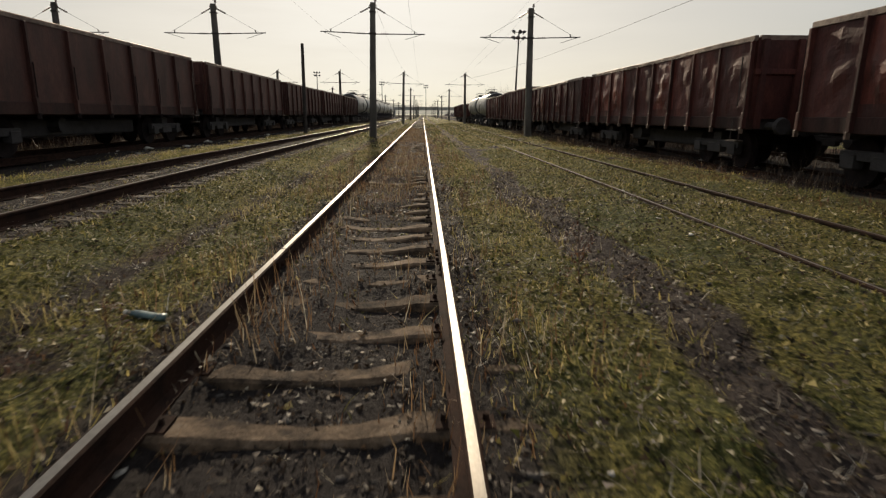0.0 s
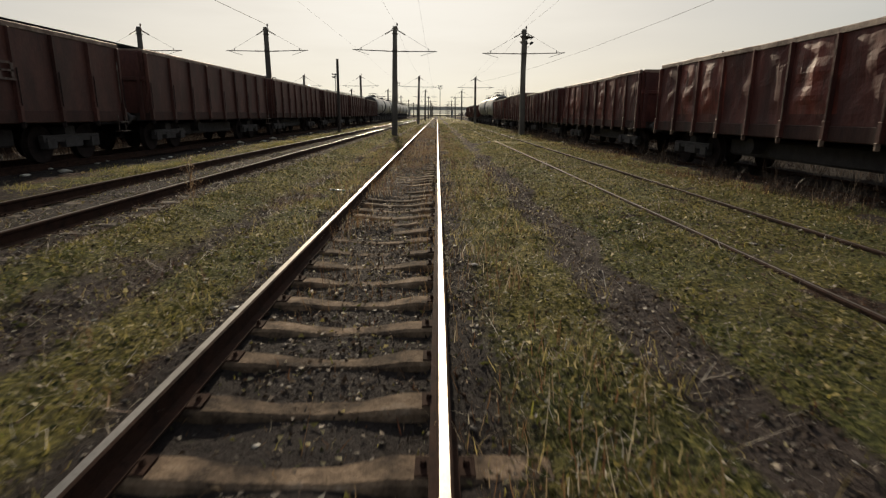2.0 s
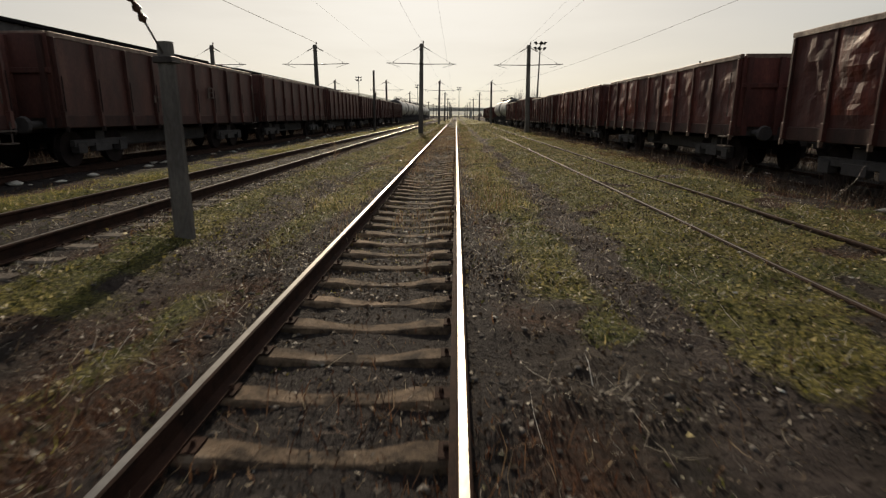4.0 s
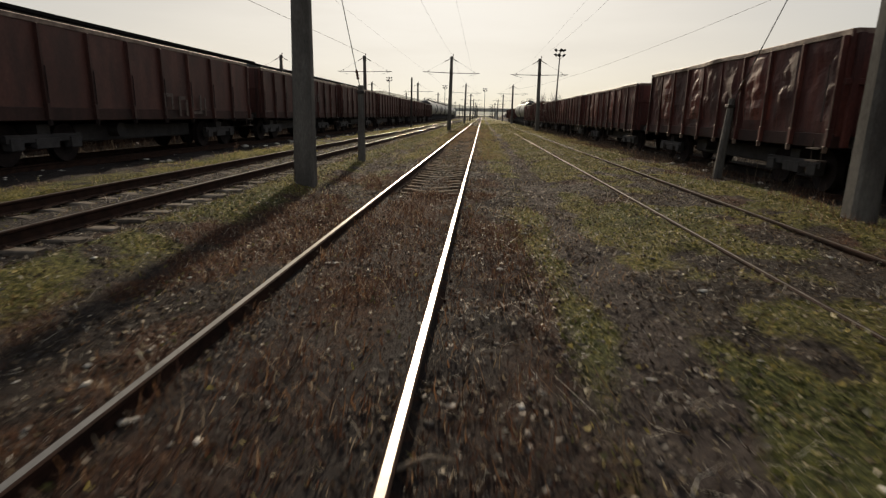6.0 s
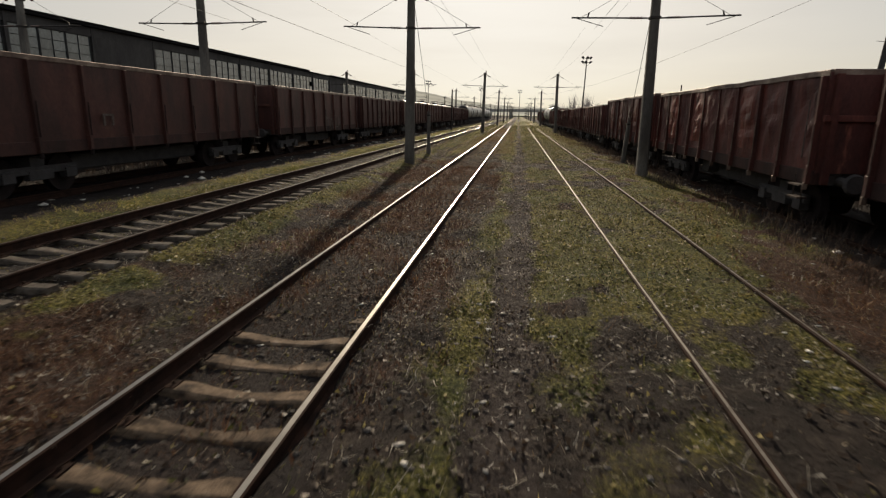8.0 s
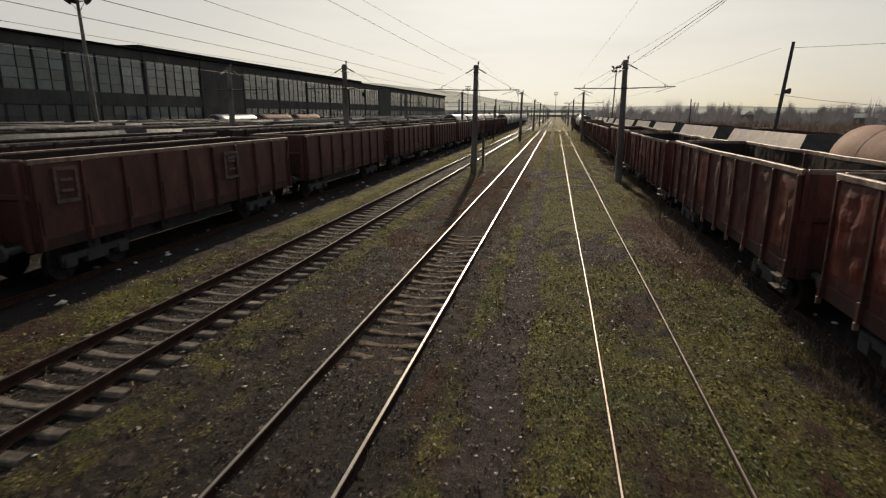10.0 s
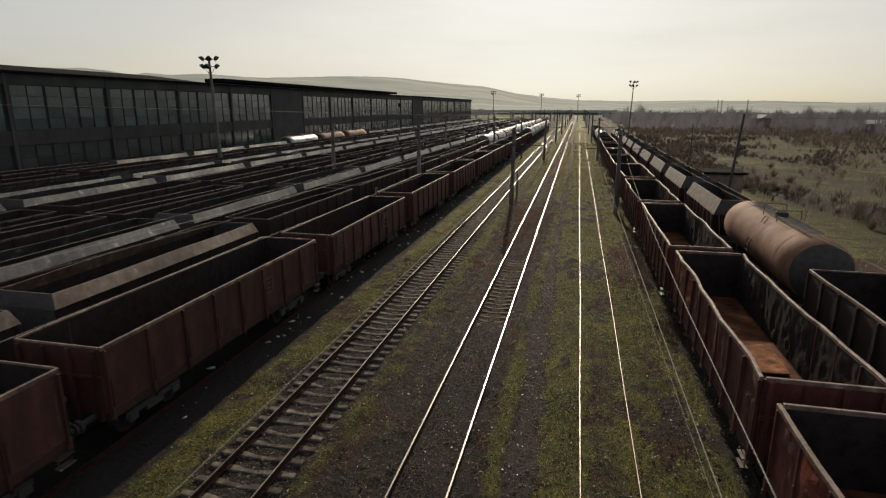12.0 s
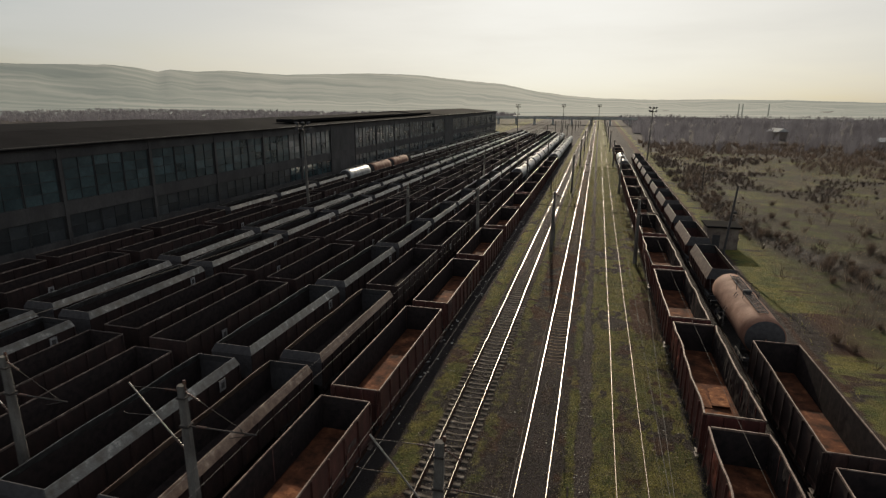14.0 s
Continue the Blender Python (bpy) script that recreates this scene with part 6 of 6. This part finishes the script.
flakes("leaf_litter", "dark leaf litter, bark and straw bits", 330000, (-4.6, 6.0), (-38, 14), lambda x, y: (0.25 + 0.75 * step(0.35, 0.6, fnoise(x * 1.2, y * 1.2, 111))) * (1 - 0.6 * green(x, y)), 0.015, 0.05, LITTER, 701)
blades("pale_stalks", "flat dry grass stalks with backlit glints put into their colour", 80000, (-5.0, 7.2), (-42, 12), lambda x, y: (0.15 + 0.85 * step(0.42, 0.6, fnoise(x * 1.3, y * 1.1, 141))) * step(0.75, 0.85, np.abs(x)), 0.02, 0.085, 0.0028, 2.2, GLINT_STRAW, 521)
flakes("moss_leaves", "small leaves of low moss and clover", 560000, (-6.5, 7.5), (-40, 22), lambda x, y: green(x, y) * (0.3 + 0.7 * step(0.36, 0.56, fnoise(x * 2.4, y * 2.4, 121))), 0.018, 0.055, MOSS_FLAKE, 702)
flakes("leaf_litter", "litter of the rear yard", 170000, (-7, 8), (-88, -38), lambda x, y: 0.25 + 0.6 * step(0.4, 0.6, fnoise(x * 1.1, y * 1.1, 117)), 0.025, 0.08, LITTER, 703)
flakes("moss_leaves", "moss leaves of the rear yard", 230000, (-8, 8.6), (-88, -40), lambda x, y: green(x, y), 0.025, 0.075, MOSS_FLAKE, 704)
flakes("moss_leaves", "moss leaves further along the tracks", 90000, (-8, 8.6), (24, 90), lambda x, y: green(x, y), 0.04, 0.11, MOSS_FLAKE, 705)


def stones(name, label, n_, xr, yr, dens, s0, s1, mat, seed, flat=0.6):
    x, y, rng = scatter(n_, xr, yr, dens, seed)
    m_ = len(x)
    s = s0 + (s1 - s0) * rng.rand(m_) ** 4
    z = ground_z(x, y) + s * 0.12
    unit = np.array([(1, 0, 0), (0, 1, 0), (-1, 0, 0), (0, -1, 0), (0.1, 0.1, 1), (0, 0, -1), (0.7, 0.7, 0.45), (-0.7, -0.6, 0.4)], float)
    a = rng.rand(m_) * 6.283
    P = unit[None] * (0.7 + 0.6 * rng.rand(m_, 8, 1)) * s[:, None, None] * 0.5
    P[:, :, 2] *= flat
    P[:, :, 0] *= 1.0 + 0.8 * rng.rand(m_, 1)
    X = P[:, :, 0] * np.cos(a)[:, None] - P[:, :, 1] * np.sin(a)[:, None] + x[:, None]
    Y = P[:, :, 0] * np.sin(a)[:, None] + P[:, :, 1] * np.cos(a)[:, None] + y[:, None]
    Z = P[:, :, 2] + z[:, None]
    v = np.stack([X, Y, Z], -1).reshape(-1, 3)
    tri = np.array([(0, 6, 4), (6, 1, 4), (1, 2, 4), (2, 7, 4), (7, 3, 4), (3, 0, 4), (0, 1, 6), (2, 3, 7), (1, 0, 5), (2, 1, 5), (3, 2, 5), (0, 3, 5)])
    t = (np.arange(m_)[:, None, None] * 8 + tri[None]).reshape(-1, 3)
    return tagged(new(name, raw_mesh(name, v, np.zeros((0, 4), int), t, mat)), label, "stones", kind="stuff")


BALLAST = material("ballast_stone", (0.10, 0.087, 0.077), (0.045, 0.038, 0.034), 9, 0.8, 0, 0.3, 60, (0.2, 0.18, 0.16), 1, 0.55, True)
PALE = material("pale_litter", (0.55, 0.53, 0.48), (0.38, 0.35, 0.31), 9, 0.7, 0, 0.2, 60, None, 1, 0.4, True)


def ballast_zone(x, y):
    b_ = step(1.7, 1.0, np.abs(x - XB)) * (0.35 + 0.65 * step(-16, -10, -np.abs(y + 27))) * (1 - 0.5 * green(x, y))
    a_ = step(1.7, 1.3, np.abs(x - XA))
    b_ = b_ * (1 - 0.7 * buried(y))
    m_ = np.exp(-((x - 1.35) / 0.6) ** 2) * step(-46, -40, y) * (1 - step(-20, -14, y))
    return np.clip(b_ * 0.8 + a_ + m_ + 0.12 + 0.35 * np.exp(-((x - 2.4) / 0.5) ** 2), 0, 1)


stones("ballast", "dark crushed ballast and cinders", 46000, (-6.4, 4.0), (-56, 30), ballast_zone, 0.012, 0.06, BALLAST, 601)
stones("ballast", "dark ballast of the rear yard", 20000, (-6.4, 6.4), (-86, -56), lambda x, y: ballast_zone(x, y) * 0.9 + 0.1, 0.025, 0.09, BALLAST, 602)
stones("pale_chips", "scattered pale chips, paper scraps and stones", 8500, (-7.5, 8.4), (-80, 30), lambda x, y: 0.2 + 0.8 * step(0.55, 0.7, fnoise(x * 0.7, y * 0.5, 99)), 0.012, 0.08, PALE, 603, 0.35)
stones("pale_chips", "pale chips and litter trodden into the dirt path", 2600, (1.7, 3.1), (-84, -36), lambda x, y: np.exp(-((x - 2.38) / 0.4) ** 2) * (0.2 + 0.8 * step(0.45, 0.6, fnoise(x * 0.9, y * 0.5, 119))), 0.012, 0.09, PALE, 606, 0.3)
stones("pale_chips", "light stones strewn under the wagons", 500, (-9.5, -7.8), (-60, 60), lambda x, y: 0.5 + 0 * x, 0.05, 0.28, PALE, 604, 0.5)
stones("pale_chips", "light stones strewn under the wagons", 400, (7.9, 9.6), (-60, 60), lambda x, y: 0.5 + 0 * x, 0.04, 0.22, PALE, 605, 0.5)


def dry_weed(H, count, seed, mat):
    rng = np.random.RandomState(seed)
    w = new("dry_weed")
    b0, t0 = [], []
    for i in range(count):
        a, l = rng.rand() * 6.28, rng.rand()
        s = np.array([0.02 * math.cos(a), 0.02 * math.sin(a), H * l * 0.75])
        b0.append(s)
        t0.append(s + np.array([math.cos(a) * H * 0.22 * (1.1 - l), math.sin(a) * H * 0.22 * (1.1 - l), H * 0.22]))
    b0, t0 = np.array(b0), np.array(t0)
    v, q, t = ribbons(b0, t0, np.full(count, 0.003), rng.randn(count, 3) * 0.012)
    tagged(part("branching", raw_mesh("branching", v, q, t, mat), None, w), kind="stuff")
    hv = t0[rng.rand(count) > 0.3]
    n_ = len(hv) * 5
    hb = np.repeat(hv, 5, 0) + rng.randn(n_, 3) * 0.012
    v, q, t = ribbons(hb, hb + rng.randn(n_, 3) * 0.016, np.full(n_, 0.006), rng.randn(n_, 3) * 0.003)
    tagged(part("seed_tuft", raw_mesh("seed_tuft", v, q, t, mat), None, w), kind="stuff")
    part("stem", Build().tube((0, 0, -0.05), (0.01, 0, H), 0.006, 0.002, 5), BARK, w)
    return w


WEED = [dry_weed(0.75, 42, 1, STRAW), dry_weed(0.5, 34, 2, DEAD), dry_weed(0.4, 30, 3, STRAW)]
spots = [(-2.95, 0.2, 0, 1.15), (1.85, 4.1, 1, 1.3), (1.65, -24.7, 1, 1.1), (1.92, -45.2, 1, 0.9), (-1.0, 9.0, 0, 0.8), (1.15, 8.0, 1, 1.0), (-1.25, 2.8, 1, 1.0)]
rs = random.Random(12)
for i in range(46):
    x = rs.choice((rs.uniform(-0.5, 0.6), rs.uniform(0.95, 1.8), rs.uniform(-1.7, -0.9), rs.uniform(6.4, 8.3), rs.uniform(-7.6, -6.4)))
    spots.append((x, rs.uniform(-12, 30) if abs(x) < 2 else rs.uniform(-50, 30), rs.randrange(1, 3), rs.uniform(0.5, 1.0)))
used = set()
for x, y, k, s in spots:
    p = WEED[k]
    o = p if p not in used else copy_thing(p, pose(0, 0, 0))
    used.add(p)
    o.matrix_basis = pose(x, y, float(ground_z(np.array(x), np.array(y))), rs.uniform(-8, 8), rs.uniform(-8, 8), rs.uniform(0, 360)) @ Matrix.Diagonal((s, s, s, 1))
    tagged(o, "tall dry weed with brown seed heads", "weed", "dry weeds along the rails")

# odd bits lying about
SCRAP = material("soiled_scrap", (0.34, 0.31, 0.27), (0.16, 0.13, 0.11), 9, 0.8, 0, 0.5, 30)
STICK = material("weathered_wood", (0.20, 0.16, 0.12), (0.10, 0.075, 0.055), 6, 0.9, 0, 0.4, 50)


def on_ground(x, y):
    return float(ground_z(np.array(x), np.array(y)))


st = new("marker_stake", Build().box(-0.04, 0.04, -0.03, 0.03, -0.1, 0.65, c=0.012).mesh("marker_stake", STICK))
tagged(place(st, pose(1.5, -61.4, on_ground(1.5, -61.4), 3, -4, 10)), "short weathered wooden stake beside the track", "stake", "marker stakes")
st2 = new("marker_stake", Build().box(-0.04, 0.04, -0.03, 0.03, -0.1, 0.5, c=0.012).mesh("marker_stake", STICK))
tagged(place(st2, pose(1.75, -63.6, on_ground(1.75, -63.6), -5, 3, 40)), "short weathered wooden stake beside the track", "stake", "marker stakes")
for x, y, l, a in ((1.55, -8.35, 0.75, 72), (1.9, -7.2, 0.4, 110), (2.95, -9.4, 0.5, 25), (-2.0, -9.6, 0.35, 60), (0.9, -26.5, 0.3, 20), (2.0, -28.3, 0.5, 130), (-3.1, 3.0, 0.6, 40)):
    b = Build().tube((-l / 2, 0, 0.015), (0.02, 0.03, 0.03), 0.014, 0.012, 6).tube((0.02, 0.03, 0.03), (l / 2, 0, 0.012), 0.012, 0.006, 6)
    o = new("broken_stick", b.mesh("broken_stick", STICK))
    tagged(place(o, pose(x, y, on_ground(x, y), 0, 0, a)), "broken dry stick lying on the ground", "stick", "sticks on the ground")
for x, y, s_, a in ((-0.45, -23.0, 0.16, 20), (1.35, -22.9, 0.14, 80), (2.6, -25.2, 0.10, 50), (1.15, -9.1, 0.2, 10), (0.98, -25.9, 0.09, 0), (2.9, -30.6, 0.12, 33), (2.2, -51.0, 0.13, 70), (4.6, -47.5, 0.12, 15), (-3.4, -49.0, 0.14, 65), (2.7, -46.9, 0.1, 5)):
    rg = random.Random(int(x * 100 + y * 10))
    s_ = s_ * 0.75
    ring = lambda k, z: [(s_ * k * math.cos(i * 1.047) * rg.uniform(0.4, 1.3), s_ * k * math.sin(i * 1.047) * rg.uniform(0.3, 0.9), z * s_ * rg.uniform(0.7, 1.2)) for i in range(6)]
    o = new("crumpled_scrap", Build().loft([ring(0.5, 0.01), ring(0.6, 0.08), ring(0.35, 0.13), ring(0.12, 0.2)]).mesh("crumpled_scrap", SCRAP))
    tagged(place(o, pose(x, y, on_ground(x, y) + 0.004, 0, 0, a)), "crumpled pale scrap lying on the ground", "litter", "scraps on the ground")

# a crushed plastic bottle by the rail
TEAL = material("scuffed_teal_plastic", (0.10, 0.17, 0.17), (0.05, 0.09, 0.095), 14, 0.35, 0, 0.3, 50, (0.22, 0.30, 0.29))
bt = new("crushed_bottle")
rings = []
for y, r, fl in ((0.0, 0.030, 0.7), (0.02, 0.046, 0.6), (0.10, 0.043, 0.42), (0.17, 0.047, 0.5), (0.23, 0.036, 0.7), (0.26, 0.016, 1.0), (0.285, 0.015, 1.0)):
    rings.append([(r * math.cos(i * 0.628), y, 0.03 + r * fl * math.sin(i * 0.628)) for i in range(10)])
part("bottle_body", Build().loft(rings), TEAL, bt, smooth=True)
part("cap", Build().tube((0, 0.285, 0.03), (0, 0.31, 0.03), 0.018, n=10), PALE, bt, "pale screw cap")
tagged(place(bt, pose(-1.2, 3.4, on_ground(-1.2, 3.4), 4, 0, 78)), "crushed teal plastic bottle lying in the grass", "bottle")

# plates and slabs left on the wagon floors
RUST_BRIGHT = material("flaking_orange_rust", (0.24, 0.095, 0.042), (0.09, 0.036, 0.02), 2.2, 0.9, 0.0, 0.6, 35, (0.42, 0.21, 0.10), spec=0.1)


def loose_plate(x, y, z, w, l, t, rx, ry, rz, mat, label, cat):
    o = new("loose_plate", Build().box(-w / 2, w / 2, -l / 2, l / 2, 0, t, c=min(0.02, t * 0.3)).mesh("loose_plate", mat))
    tagged(place(o, pose(x, y, z, rx, ry, rz)), label, cat, "plates on the wagon floors")


for x, y, w, l, rx, ry, rz in ((8.95, -54.3, 1.0, 2.3, 2, 3, 4), (10.05, -54.0, 0.95, 2.6, -2, -4, -3), (9.2, -57.4, 1.3, 2.6, 3, -5, -7), (10.2, -57.2, 0.8, 2.4, 2, 6, 6)):
    loose_plate(x, y, 1.30, w, l, 0.05, rx, ry, rz, RUST_BRIGHT, "buckled rusty steel plate on a wagon floor", "steel plate")
for x, y, w, l, rz in ((9.0, -44.2, 0.9, 1.3, 5), (10.0, -44.4, 0.8, 1.2, -8)):
    loose_plate(x, y, 1.252, w, l, 0.12, 0, 0, rz, SCRAP, "pale dusty slab on a wagon floor", "slab")
for x, y, w, l, ry, rz in ((-9.2, -58.0, 0.9, 1.6, 3, 8), (-9.9, -60.2, 0.8, 1.2, -3, -12)):
    loose_plate(x, y, 1.75, w, l, 0.05, 0, ry, rz, RUST_BRIGHT, "buckled rusty steel plate on a wagon floor", "steel plate")
